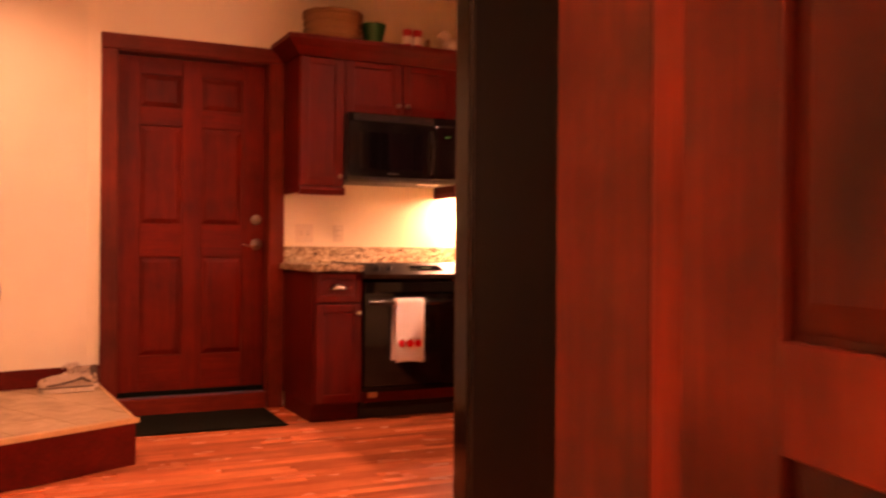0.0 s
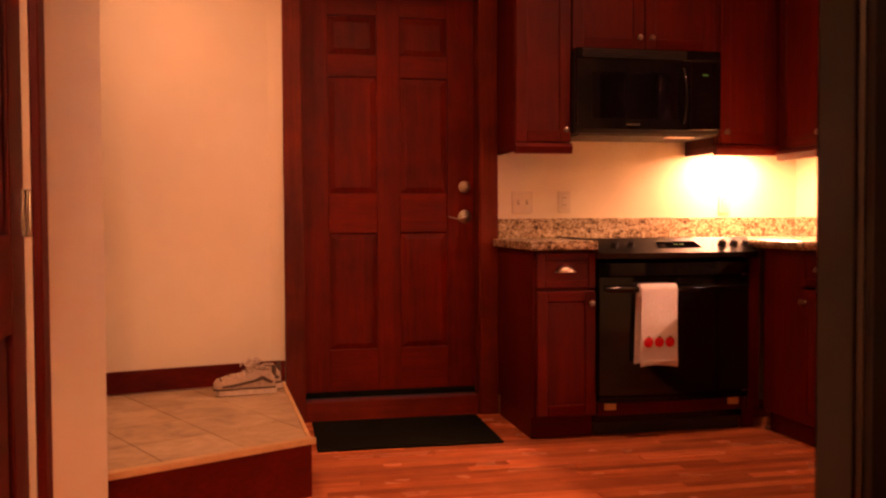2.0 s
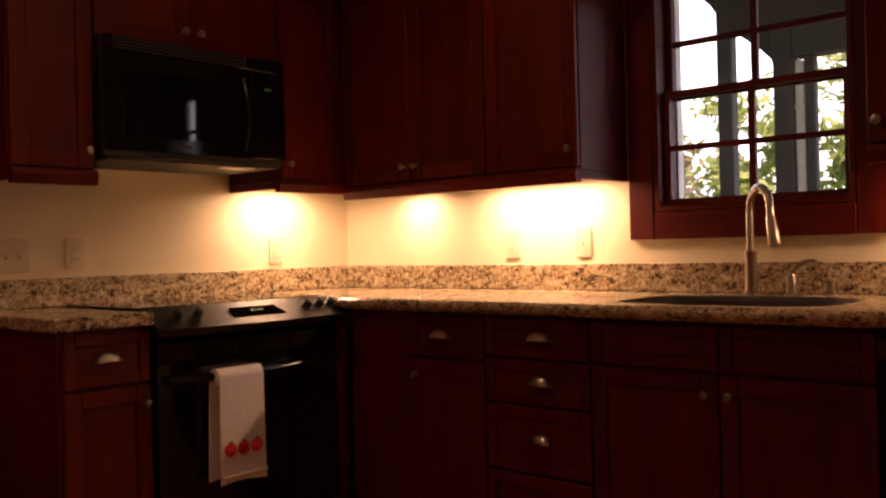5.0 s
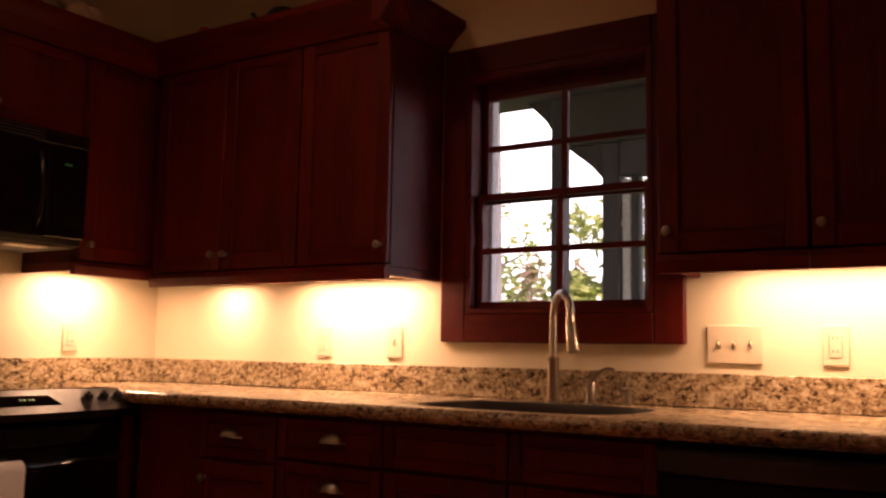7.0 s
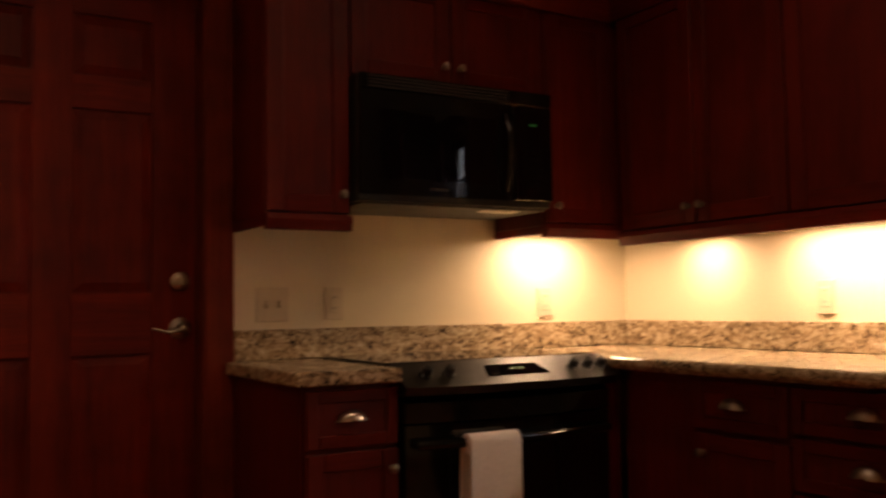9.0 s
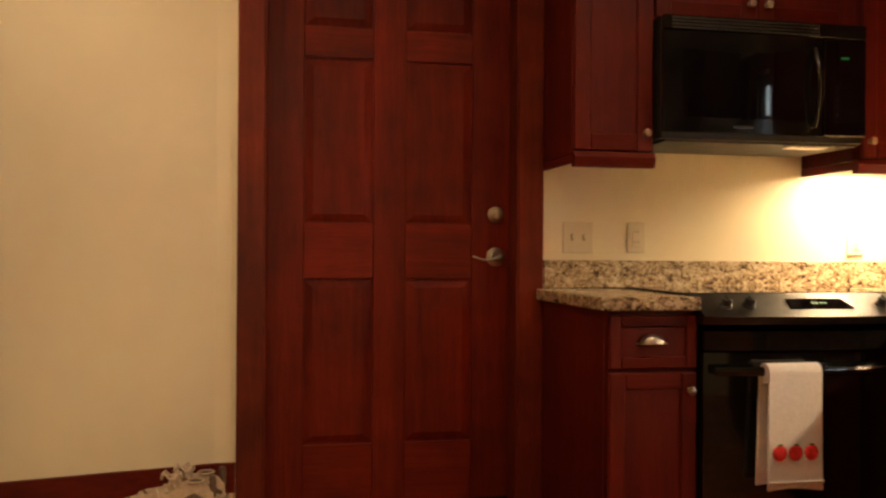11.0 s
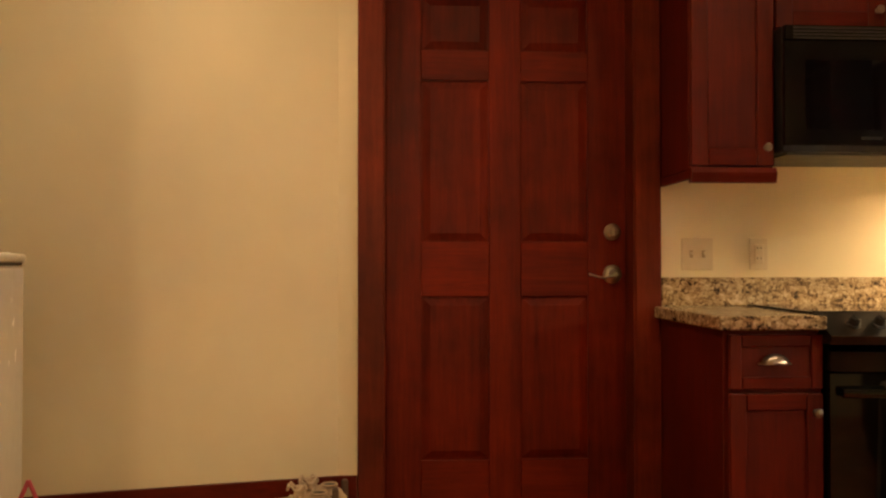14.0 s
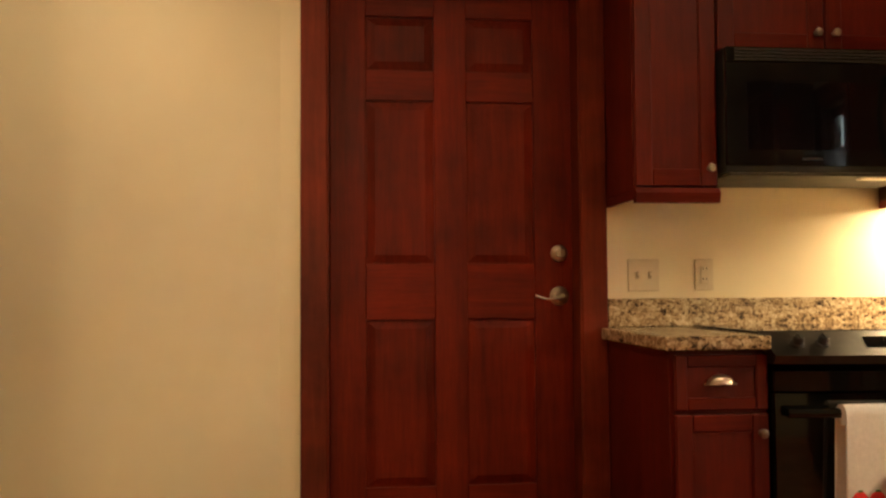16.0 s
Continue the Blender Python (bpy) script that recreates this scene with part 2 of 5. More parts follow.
WASHER_BLACK = plain("satin_black_front", (0.004, 0.004, 0.0035), 0.3)
WASHER_BLACK.node_tree.nodes["Principled BSDF"].inputs["Specular IOR Level"].default_value = 0.12
BLACK_TEX.node_tree.nodes["Principled BSDF"].inputs["Specular IOR Level"].default_value = 0.1
BLACK_GLASS = plain("black_glass", (0.003, 0.003, 0.004), 0.04)
BLACK_MATTE = plain("black_plastic", (0.012, 0.012, 0.012), 0.45)
DARK_GREY = plain("dark_grey_plastic", (0.02, 0.02, 0.017), 0.35)
RUBBER = paint("black_rubber_mat", (0.005, 0.006, 0.003), 0.95, 0.2, 0.9, 90)
RUBBER.node_tree.nodes["Principled BSDF"].inputs["Specular IOR Level"].default_value = 0.1
KNOB_METAL = plain("aged_nickel", (0.3, 0.26, 0.215), 0.35, 1.0)
NICKEL = plain("brushed_nickel", (0.46, 0.41, 0.35), 0.3, 1.0)
CHROME = plain("polished_chrome", (0.8, 0.8, 0.8), 0.08, 1.0)
STEEL = plain("sink_composite", (0.022, 0.02, 0.017), 0.45)
ALMOND = plain("almond_plastic", (0.60, 0.52, 0.38), 0.4, var=0.03)
ALMOND_DARK = plain("almond_bezel", (0.36, 0.29, 0.2), 0.5)
DARKSLOT = plain("dark_slot", (0.03, 0.025, 0.02), 0.6)
WHITE_ENAMEL = plain("white_enamel", (0.78, 0.76, 0.7), 0.25, var=0.03)
TOWEL = fabric("white_waffle_cotton", (0.88, 0.85, 0.83))
RED_PRINT = plain("red_apple_print", (0.62, 0.03, 0.03), 0.9, var=0.35, scale=120)
GREEN_PRINT = plain("green_leaf_print", (0.05, 0.14, 0.03), 0.9)
SHOE_DARK = plain("worn_brown_suede", (0.10, 0.062, 0.042), 0.9, var=0.3, scale=70)
SHOE = plain("beige_suede", (0.42, 0.31, 0.22), 0.85, var=0.2, scale=60)
SOLE = plain("cream_sole", (0.55, 0.45, 0.34), 0.7)
DISPLAY = glow("green_display_digits", (0.08, 0.9, 0.15), 0.02)
GLASS = glass_material()
WICKER = paint("wicker_straw", (0.30, 0.16, 0.07), 0.8, 0.4, 1.0, 120)
GREEN_POT = plain("green_glaze", (0.02, 0.16, 0.05), 0.25)
PINK = plain("pink_plastic", (0.7, 0.12, 0.18), 0.4)
TIN_RED = plain("red_tin", (0.5, 0.04, 0.04), 0.35)
TIN_WHITE = plain("white_tin", (0.75, 0.7, 0.65), 0.4)
BARK = paint("grey_bark", (0.24, 0.23, 0.23), 0.9, 0.5, 1.0, 22)
POST_GREY = paint("weathered_post", (0.085, 0.08, 0.08), 0.85, 0.25, 0.6, 40)
SOFFIT = paint("porch_soffit", (0.08, 0.07, 0.06), 0.8, 0.2, 0.3, 30)
DOWNSPOUT = plain("white_downspout", (0.75, 0.76, 0.78), 0.4)
GRASS = paint("lawn", (0.09, 0.14, 0.035), 0.9, 0.5, 1.0, 12)
LEAF_A = leaf_material("spring_leaves", (0.26, 0.36, 0.08), (0.58, 0.62, 0.24))
LEAF_B = leaf_material("blossom_leaves", (0.24, 0.32, 0.10), (0.55, 0.34, 0.28))
SIDING = paint("exterior_siding", (0.3, 0.24, 0.18), 0.8, 0.2, 0.4, 20)


# ---- mesh helpers ----
def bm_box(x0, x1, y0, y1, z0, z1, bevel=0.0, bm=None, seg=1):
    out = bm or bmesh.new()
    made = bmesh.ops.create_cube(out, size=1.0)["verts"]
    bmesh.ops.scale(out, vec=(x1 - x0, y1 - y0, z1 - z0), verts=made)
    bmesh.ops.translate(out, vec=((x0 + x1) / 2, (y0 + y1) / 2, (z0 + z1) / 2), verts=made)
    if bevel:
        edges = list({e for v in made for e in v.link_edges})
        bmesh.ops.bevel(out, geom=edges, offset=bevel, segments=seg, affect="EDGES", profile=0.5)
    return out


def bm_lathe(profile, axis="z", steps=20, bm=None, at=(0, 0, 0)):
    """A turned shape from (radius, height) pairs."""
    out = bm or bmesh.new()
    rings = []
    for r, h in profile:
        ring = []
        for i in range(steps):
            a = 2 * math.pi * i / steps
            c, s = r * math.cos(a), r * math.sin(a)
            v = {"z": (c, s, h), "y": (c, h, s), "x": (h, c, s)}[axis]
            ring.append(out.verts.new((v[0] + at[0], v[1] + at[1], v[2] + at[2])))
        rings.append(ring)
    for a, b in zip(rings, rings[1:]):
        for i in range(steps):
            out.faces.new((a[i], a[(i + 1) % steps], b[(i + 1) % steps], b[i]))
    out.faces.new(rings[0])
    out.faces.new(rings[-1])
    bmesh.ops.recalc_face_normals(out, faces=out.faces)
    return out


def bm_tube(points, radius, steps=10, bm=None):
    """A round bar along points; radius may be one number or one per point."""
    out = bm or bmesh.new()
    pts = [Vector(p) for p in points]
    rad = radius if isinstance(radius, (list, tuple)) else [radius] * len(pts)
    rings, side = [], None
    for i, p in enumerate(pts):
        d = (pts[min(i + 1, len(pts) - 1)] - pts[max(i - 1, 0)]).normalized()
        side = (side - d * side.dot(d)).normalized() if side else d.orthogonal().normalized()
        up = d.cross(side)
        rings.append([out.verts.new(p + rad[i] * (side * math.cos(2 * math.pi * k / steps) + up * math.sin(2 * math.pi * k / steps))) for k in range(steps)])
    for a, b in zip(rings, rings[1:]):
        for k in range(steps):
            out.faces.new((a[k], a[(k + 1) % steps], b[(k + 1) % steps], b[k]))
    out.faces.new(rings[0])
    out.faces.new(rings[-1])
    bmesh.ops.recalc_face_normals(out, faces=out.faces)
    return out


def bm_prism(poly, z0, z1, bm=None):
    """An upright prism over a polygon of (x, y)."""
    out = bm or bmesh.new()
    lo, hi = [out.verts.new((x, y, z0)) for x, y in poly], [out.verts.new((x, y, z1)) for x, y in poly]
    out.faces.new(lo)
    out.faces.new(hi)
    for i in range(len(poly)):
        j = (i + 1) % len(poly)
        out.faces.new((lo[i], lo[j], hi[j], hi[i]))
    bmesh.ops.recalc_face_normals(out, faces=out.faces)
    return out


def bm_profile_x(profile, x0, x1, bm=None):
    """A bar along x with a section of (y, z) pairs."""
    out = bm or bmesh.new()
    a, b = [out.verts.new((x0, y, z)) for y, z in profile], [out.verts.new((x1, y, z)) for y, z in profile]
    out.faces.new(a)
    out.faces.new(b)
    for i in range(len(profile)):
        j = (i + 1) % len(profile)
        out.faces.new((a[i], a[j], b[j], b[i]))
    bmesh.ops.recalc_face_normals(out, faces=out.faces)
    return out


def mesh_of(name, bm, mat, smooth=False):
    me = bpy.data.meshes.new(name)
    bm.to_mesh(me)
    bm.free()
    me.materials.append(mat)
    if smooth:
        for f in me.polygons:
            f.use_smooth = True
        me.set_sharp_from_angle(angle=radians(38))
    return me


def part(name, bm, mat, parent, label="", smooth=False):
    ob = new(name, mesh_of(name, bm, mat, smooth))
    ob.parent = parent
    return tagged(ob, label)


def thing(name, label, category, loc=(0, 0, 0), rz=0.0, group="", kind=""):
    ob = new(name)
    ob.empty_display_size = 0.1
    ob.matrix_basis = pose(*loc, 0, 0, rz)
    return tagged(ob, label, category, group, kind)


def solid(name, bm, mat, label, category, kind="", group="", smooth=False, loc=(0, 0, 0), rz=0.0):
    ob = new(name, mesh_of(name, bm, mat, smooth))
    ob.matrix_basis = pose(*loc, 0, 0, rz)
    return tagged(ob, label, category, group, kind)


# ---- structure ----
XR = 1.44                      # sink wall
DX0, DX1, DZ1 = -1.292, -0.386, 2.168   # back door opening
WY0, WY1, WZ0, WZ1 = -2.345, -1.65, 1.202, 2.07  # kitchen window opening (y, z)

wb = bm_box(-1.455, DX0, 0, 0.16, 0, CEIL)
bm_box(DX1, XR + 0.16, 0, 0.16, 0, CEIL, bm=wb)
bm_box(DX0, DX1, 0, 0.16, DZ1, CEIL, bm=wb)
solid("wall_north", wb, WALL, "beige painted wall behind the stove and back door", "wall", "structure")
we = bm_box(XR, XR + 0.16, WY1, 0, 0, CEIL)
bm_box(XR, XR + 0.16, -4.64, WY0, 0, CEIL, bm=we)
bm_box(XR, XR + 0.16, WY0, WY1, 0, WZ0, bm=we)
bm_box(XR, XR + 0.16, WY0, WY1, WZ1, CEIL, bm=we)
solid("wall_east", we, WALL, "beige painted wall behind the kitchen sink", "wall", "structure")
# the laundry nook's back wall stands at a slight angle to the back door
NA, NB = (-1.455, 0.0), (-3.15, -0.395)
nd = Vector((NB[0] - NA[0], NB[1] - NA[1])).normalized()
nn = Vector((-nd.y, nd.x)) * -0.14
solid("wall_nook", bm_prism([NA, NB, (NB[0] + nn.x, NB[1] + nn.y), (NA[0] + 0.0, 0.16)], 0, CEIL), WALL, "smooth beige painted wall of the laundry nook", "wall", "structure")
solid("wall_nook_side", bm_box(-3.29, -3.15, -1.85, -0.30, 0, CEIL), WALL, "beige painted end wall of the laundry nook", "wall", "structure")
# wall with the closet door
CY0, CY1, CZ1 = -3.48, -2.71, 2.06
ww = bm_box(-2.09, -1.952, CY1, -1.85, 0, CEIL)
bm_box(-2.09, -1.952, -3.66, CY0, 0, CEIL, bm=ww)
bm_box(-2.09, -1.952, CY0, CY1, CZ1, CEIL, bm=ww)
solid("wall_west", ww, WALL, "beige painted wall around the closet door", "wall", "structure")
solid("wall_closet", bm_box(-3.29, -2.09, -1.98, -1.85, 0, CEIL), WALL, "beige painted partition beside the laundry nook", "wall", "structure")
solid("wall_hall_step", bm_box(-2.95, -2.09, -3.66, -3.53, 0, CEIL), WALL, "beige painted wall at the turn of the hall", "wall", "structure")
solid("wall_hall_west", bm_box(-3.08, -2.95, -9.0, -3.53, 0, CEIL), WALL, "beige painted wall of the hall", "wall", "structure")
solid("wall_closet_back", bm_box(-3.29, -3.15, -3.53, -1.98, 0, CEIL), WALL, "beige painted back wall of the closet", "wall", "structure")
# wall beside the refrigerator, with the pantry doorway jamb at its end
solid("wall_pantry", bm_box(-0.86, XR + 0.16, -4.78, -4.64, 0, CEIL), WALL, "beige painted wall behind the refrigerator", "wall", "structure")
# living room behind
solid("wall_south", bm_box(-3.08, XR + 0.30, -9.14, -9.0, 0, CEIL), WALL, "beige painted wall of the room behind", "wall", "structure")
solid("wall_far_east", bm_box(XR + 0.16, XR + 0.30, -9.0, -4.64, 0, CEIL), WALL, "beige painted side wall of the room behind", "wall", "structure")
solid("ceiling", bm_box(XR + 0.16, XR + 0.30, -9.14, -4.64, CEIL, CEIL + 0.12, bm=bm_box(-3.29, XR + 0.16, -9.14, 0.16, CEIL, CEIL + 0.12)), CEILING, "plain off-white painted ceiling", "ceiling", "structure")

floor = solid("floor", bm_box(XR + 0.16, XR + 0.30, -9.14, -4.64, -0.1, -0.006, bm=bm_box(-3.29, XR + 0.16, -9.14, 0.16, -0.1, -0.006)), OAK, "glossy reddish hardwood strip floor", "floor", "structure")

# recessed ceiling lights
for x, y, w in CANS:
    can = thing("ceiling_light", "recessed round ceiling downlight with white trim", "ceiling light", (x, y, CEIL), group="recessed downlights")
    part("trim_ring", bm_lathe([(0.07, -0.004), (0.095, -0.006), (0.1, -0.001), (0.07, -0.001)], steps=24), WHITE_ENAMEL, can, smooth=True)

# made-up hanging fittings, out of view, for the added fill lamps
for x, y, w in FILL_LAMPS:
    pe = thing("pendant", "unseen ceiling lamp fitting added in the room behind", "pendant", (x, y, CEIL), group="pendants")
    part("canopy", bm_lathe([(0.05, 0), (0.05, -0.015), (0.01, -0.025), (0.004, -0.03), (0.004, -0.24), (0.02, -0.245), (0.02, -0.27), (0.0, -0.27)], steps=20), NICKEL, pe, smooth=True)

# ---- back door ----
def panelled_leaf(owner, w, h, th, cols, rows, mat, panel_mat, rail_mat):
    """A panelled door leaf in x 0..w, z 0..h, its face at y 0; cols and rows are the panel spans."""
    xs = [0.0] + [v for c in cols for v in c] + [w]
    zs = [0.0] + [v for r in rows for v in r] + [h]
    for i in range(0, len(xs), 2):
        part("stile", bm_box(xs[i], xs[i + 1], 0, th, 0, h, 0.002), mat, owner)
    for c0, c1 in cols:
        for i in range(0, len(zs), 2):
            part("rail", bm_box(c0 + 0.0003, c1 - 0.0003, 0.0006, th - 0.0006, zs[i], zs[i + 1], 0.002), rail_mat, owner)
    for c0, c1 in cols:
        for r0, r1 in rows:
            pb = bmesh.new()
            w1, w2 = 0.007, 0.034
            for front in (0, 1):
                loops = []
                for inset, depth in ((0.0, 0.012), (w1, 0.012), (w2, 0.003)):
                    y = depth if not front else th - depth
                    loops.append([pb.verts.new(p) for p in ((c0 + inset, y, r0 + inset), (c1 - inset, y, r0 + inset), (c1 - inset, y, r1 - inset), (c0 + inset, y, r1 - inset))])
                for a, c in zip(loops, loops[1:]):
                    for k in range(4):
                        pb.faces.new((a[k], a[(k + 1) % 4], c[(k + 1) % 4], c[k]))
                pb.faces.new(loops[-1])
            bmesh.ops.recalc_face_normals(pb, faces=pb.faces)
            part("panel", pb, panel_mat, owner)


def lever_handle(owner, x, y, z, flip=1):
    """A round rose with a curved lever reaching to -x (flip 1) or +x."""
    b = bm_lathe([(0.035, 0.0), (0.035, -0.004), (0.031, -0.006), (0.030, -0.010), (0.026, -0.014), (0.019, -0.016), (0.015, -0.024), (0.014, -0.045), (0.009, -0.052), (0.0, -0.053)], "y", 28, at=(x, y, z))
    rose = part("rose", b, NICKEL, owner, "satin nickel rose", True)
    pts = [(x - flip * 0.098 * s, y - 0.046 - 0.006 * math.sin(s * 3.1), z - 0.010 * math.sin(s * 3.6) - 0.003 * s) for s in [i / 9 for i in range(10)]]
    part("lever", bm_tube(pts, [0.0085 - 0.0048 * min(1.0, i / 5) for i in range(10)], 12), NICKEL, owner, "curved satin nickel lever", True)


back_door = thing("door_1", "closed dark cherry six-panel wooden back door with nickel lever", "door", (-1.286, 0.085, 0.132), kind="structure")
panelled_leaf(back_door, 0.895, 2.028, 0.045, [(0.131, 0.382), (0.500, 0.751)], [(0.215, 0.816), (1.015, 1.614), (1.724, 1.925)], DOOR_V, DOOR_V, DOOR_H)
lever_handle(back_door, 0.842, 0.0, 0.897)
part("deadbolt", bm_lathe([(0.031, 0), (0.031, -0.008), (0.024, -0.016), (0.018, -0.018), (0.016, -0.03), (0.0, -0.03)], "y", 24, at=(0.842, 0, 1.054)), NICKEL, back_door, "round nickel deadbolt", True)
part("thumb_turn", bm_box(0.836, 0.848, -0.044, -0.03, 1.038, 1.070, 0.003), NICKEL, back_door)
part("door_sweep", bm_box(0.0, 0.895, -0.006, 0.05, -0.03, -0.002, 0.002), RUBBER, back_door, "black rubber door sweep")

door_frame = thing("door_trim", "reddish stained wood casing around the back door", "door trim", (0, 0, 0), kind="structure")
part("jamb", bm_box(DX0, DX0 + 0.006, -0.018, 0.155, 0.0, DZ1, 0.001), ALDER_V, door_frame)
part("jamb", bm_box(DX1 - 0.006, DX1, -0.018, 0.155, 0.0, DZ1, 0.001), ALDER_V, door_frame)
part("head_jamb", bm_box(DX0 + 0.006, DX1 - 0.006, -0.018, 0.155, DZ1 - 0.006, DZ1, 0.001), ALDER_H, door_frame)
part("side_casing", bm_box(DX0 - 0.092, DX0, -0.022, -0.001, 0.0, DZ1, 0.004), ALDER_V, door_frame)
part("side_casing", bm_box(DX1, DX1 + 0.096, -0.022, -0.001, 0.0, DZ1, 0.004), ALDER_V, door_frame)
part("head_casing", bm_box(DX0 - 0.092, DX1 + 0.096, -0.024, -0.001, DZ1 + 0.001, DZ1 + 0.092, 0.004), ALDER_H, door_frame)
part("threshold_riser", bm_box(DX0 + 0.007, DX1 - 0.007, 0.0, 0.15, 0.0, 0.098, 0.003), ALDER_H, door_frame)

# ---- tiled platform ----
PA, PB = Vector((-1.335, -1.235)), Vector((-2.155, -1.645))
PC, PD = Vector((-1.392, -0.012)), Vector((-3.14, -0.42))
platform = thing("platform", "raised laundry platform with stone-look tiles and oak nosing", "platform", kind="structure")
outline = [(PA.x, PA.y), (PC.x, PC.y), (PD.x, PD.y), (-3.14, -1.66), (PB.x - 0.005, -1.66), (PB.x, PB.y)]
part("riser_board", bm_prism(outline, 0, 0.196), CHERRY_H, platform, "dark cherry riser board")
ed = (PB - PA).normalized()
eo = Vector((-ed.y, ed.x))
if eo.y > 0:
    eo = -eo
nose = bm_prism([tuple(PA + eo * 0.014 - ed * 0.012), tuple(PB + eo * 0.014), tuple(PB - eo * 0.022), tuple(PA - eo * 0.022 - ed * 0.004)], 0.197, 0.219)
part("nosing", nose, EDGE, platform, "pale oak nosing strip")
part("side_trim", bm_prism([(PA.x, PA.y + 0.026), (PC.x, PC.y), (PC.x - 0.014, PC.y), (PA.x - 0.014, PA.y + 0.022)], 0.197, 0.217), EDGE, platform)

# baseboard on the nook wall
bb = nd * 1.68
bo = -nn.normalized() * 0.016
b0, b1 = Vector((-1.457, -0.002)), Vector((-1.457, -0.002)) + bb
solid("baseboard", bm_prism([tuple(b0), tuple(b1), (b1.x + bo.x, b1.y + bo.y), (b0.x + bo.x, b0.y + bo.y)], 0.216, 0.318), CHERRY_H, "dark cherry wooden baseboard along the nook wall", "baseboard", "structure")
solid("baseboard_corner", bm_box(-1.455, -1.386, -0.016, -0.001, 0.2175, 0.318), CHERRY_H, "short cherry baseboard beside the door casing", "baseboard", "structure")

# ---- closet door on the hall side ----
closet = thing("door_2", "closed cherry six-panel closet door with steel hinges", "door", (-1.964, CY0 + 0.006, 0.012), 90, kind="structure")
panelled_leaf(closet, 0.758, 2.03, 0.035, [(0.10, 0.335), (0.425, 0.66)], [(0.22, 0.80), (0.98, 1.62), (1.73, 1.93)], CHERRY_V, CHERRY_V, CHERRY_H)
part("door_knob", bm_lathe([(0.03, 0), (0.03, -0.006), (0.012, -0.012), (0.012, -0.035), (0.026, -0.045), (0.028, -0.056), (0.02, -0.064), (0.0, -0.066)], "y", 20, at=(0.065, 0, 0.90)), NICKEL, closet, "bright nickel knob", True)
for hz in (0.22, 1.02, 1.83):
    part("hinge", bm_tube([(0.764, -0.006, hz - 0.045), (0.764, -0.006, hz + 0.045)], 0.007, 10), CHROME, closet, "bright steel hinge", True)
    part("hinge_plate", bm_box(0.735, 0.764, -0.003, 0.002, hz - 0.045, hz + 0.045, 0.001), CHROME, closet)
trim2 = thing("closet_trim", "dark cherry casing around the closet door", "door trim", kind="structure")
part("side_casing", bm_box(-1.952, -1.934, CY1 + 0.003, CY1 + 0.06, 0, CZ1, 0.003), CHERRY_V, trim2)
part("side_casing", bm_box(-1.952, -1.934, CY0 - 0.06, CY0 - 0.003, 0, CZ1, 0.003), CHERRY_V, trim2)
part("head_casing", bm_box(-1.952, -1.932, CY0 - 0.06, CY1 + 0.06, CZ1 + 0.001, CZ1 + 0.06, 0.003), CHERRY_Y, trim2)
# low wooden post cap and base at the wall's end
solid("wall_base_trim", bm_box(-1.952, -1.937, CY1 + 0.062, -1.852, 0, 0.09, 0.003), CHERRY_Y, "dark cherry baseboard beside the closet", "baseboard", "structure")

# ---- cabinets ----
def cup_pull(owner, x, y, z, w=0.085):
    """A half-dome cup pull."""
    b = bmesh.new()
    n, k = 14, 7
    rows_v = []
    for j in range(k + 1):
        e = math.pi / 2 * j / k
        row = []
        for i in range(n + 1):
            a = math.pi * i / n
            row.append(b.verts.new((x + w / 2 * math.cos(a) * (0.25 + 0.75 * math.cos(e)) if j < k else x + w / 2 * math.cos(a) * 0.25, y - 0.026 * math.sin(e), z + 0.03 * math.sin(a) * (0.2 + 0.8 * math.cos(e)) - 0.006)))
        rows_v.append(row)
    for p, q in zip(rows_v, rows_v[1:]):
        for i in range(n):
            b.faces.new((p[i], p[i + 1], q[i + 1], q[i]))
    bm_box(x - w / 2 - 0.008, x + w / 2 + 0.008, y - 0.003, y, z - 0.008, z - 0.002, 0.001, b)
    bmesh.ops.solidify(b, geom=b.faces[:], thickness=0.0012)
    return part("cup_pull", b, NICKEL, owner, "satin nickel cup pull", True)


def knob(owner, x, y, z, r=0.0145):
    prof = [(0.009, 0), (0.006, -0.004), (0.005, -0.012), (r * 0.8, -0.016), (r, -0.021), (r * 0.85, -0.027), (r * 0.4, -0.03), (0.0005, -0.0305)]
    return part("knob", bm_lathe(prof, "y", 16, at=(x, y, z)), KNOB_METAL, owner, "round nickel knob", True)


def shaker(owner, name, x0, x1, z0, z1, y, rail=0.058):
    """A frame-and-panel front whose outer face stands at y."""
    t = 0.02
    d = part(name, bm_box(x0 + rail - 0.004, x1 - rail + 0.004, y + 0.009, y + 0.016, z0 + rail - 0.004, z1 - rail + 0.004), CHERRY_V, owner)
    part("stile", bm_box(x0, x0 + rail, y, y + t, z0, z1, 0.003), CHERRY_V, d)
    part("stile", bm_box(x1 - rail, x1, y, y + t, z0, z1, 0.003), CHERRY_V, d)
    part("rail", bm_box(x0 + rail + 0.0003, x1 - rail - 0.0003, y + 0.0006, y + t, z1 - rail, z1, 0.003), CHERRY_H, d)
    part("rail", bm_box(x0 + rail + 0.0003, x1 - rail - 0.0003, y + 0.0006, y + t, z0, z0 + rail, 0.003), CHERRY_H, d)
    return d


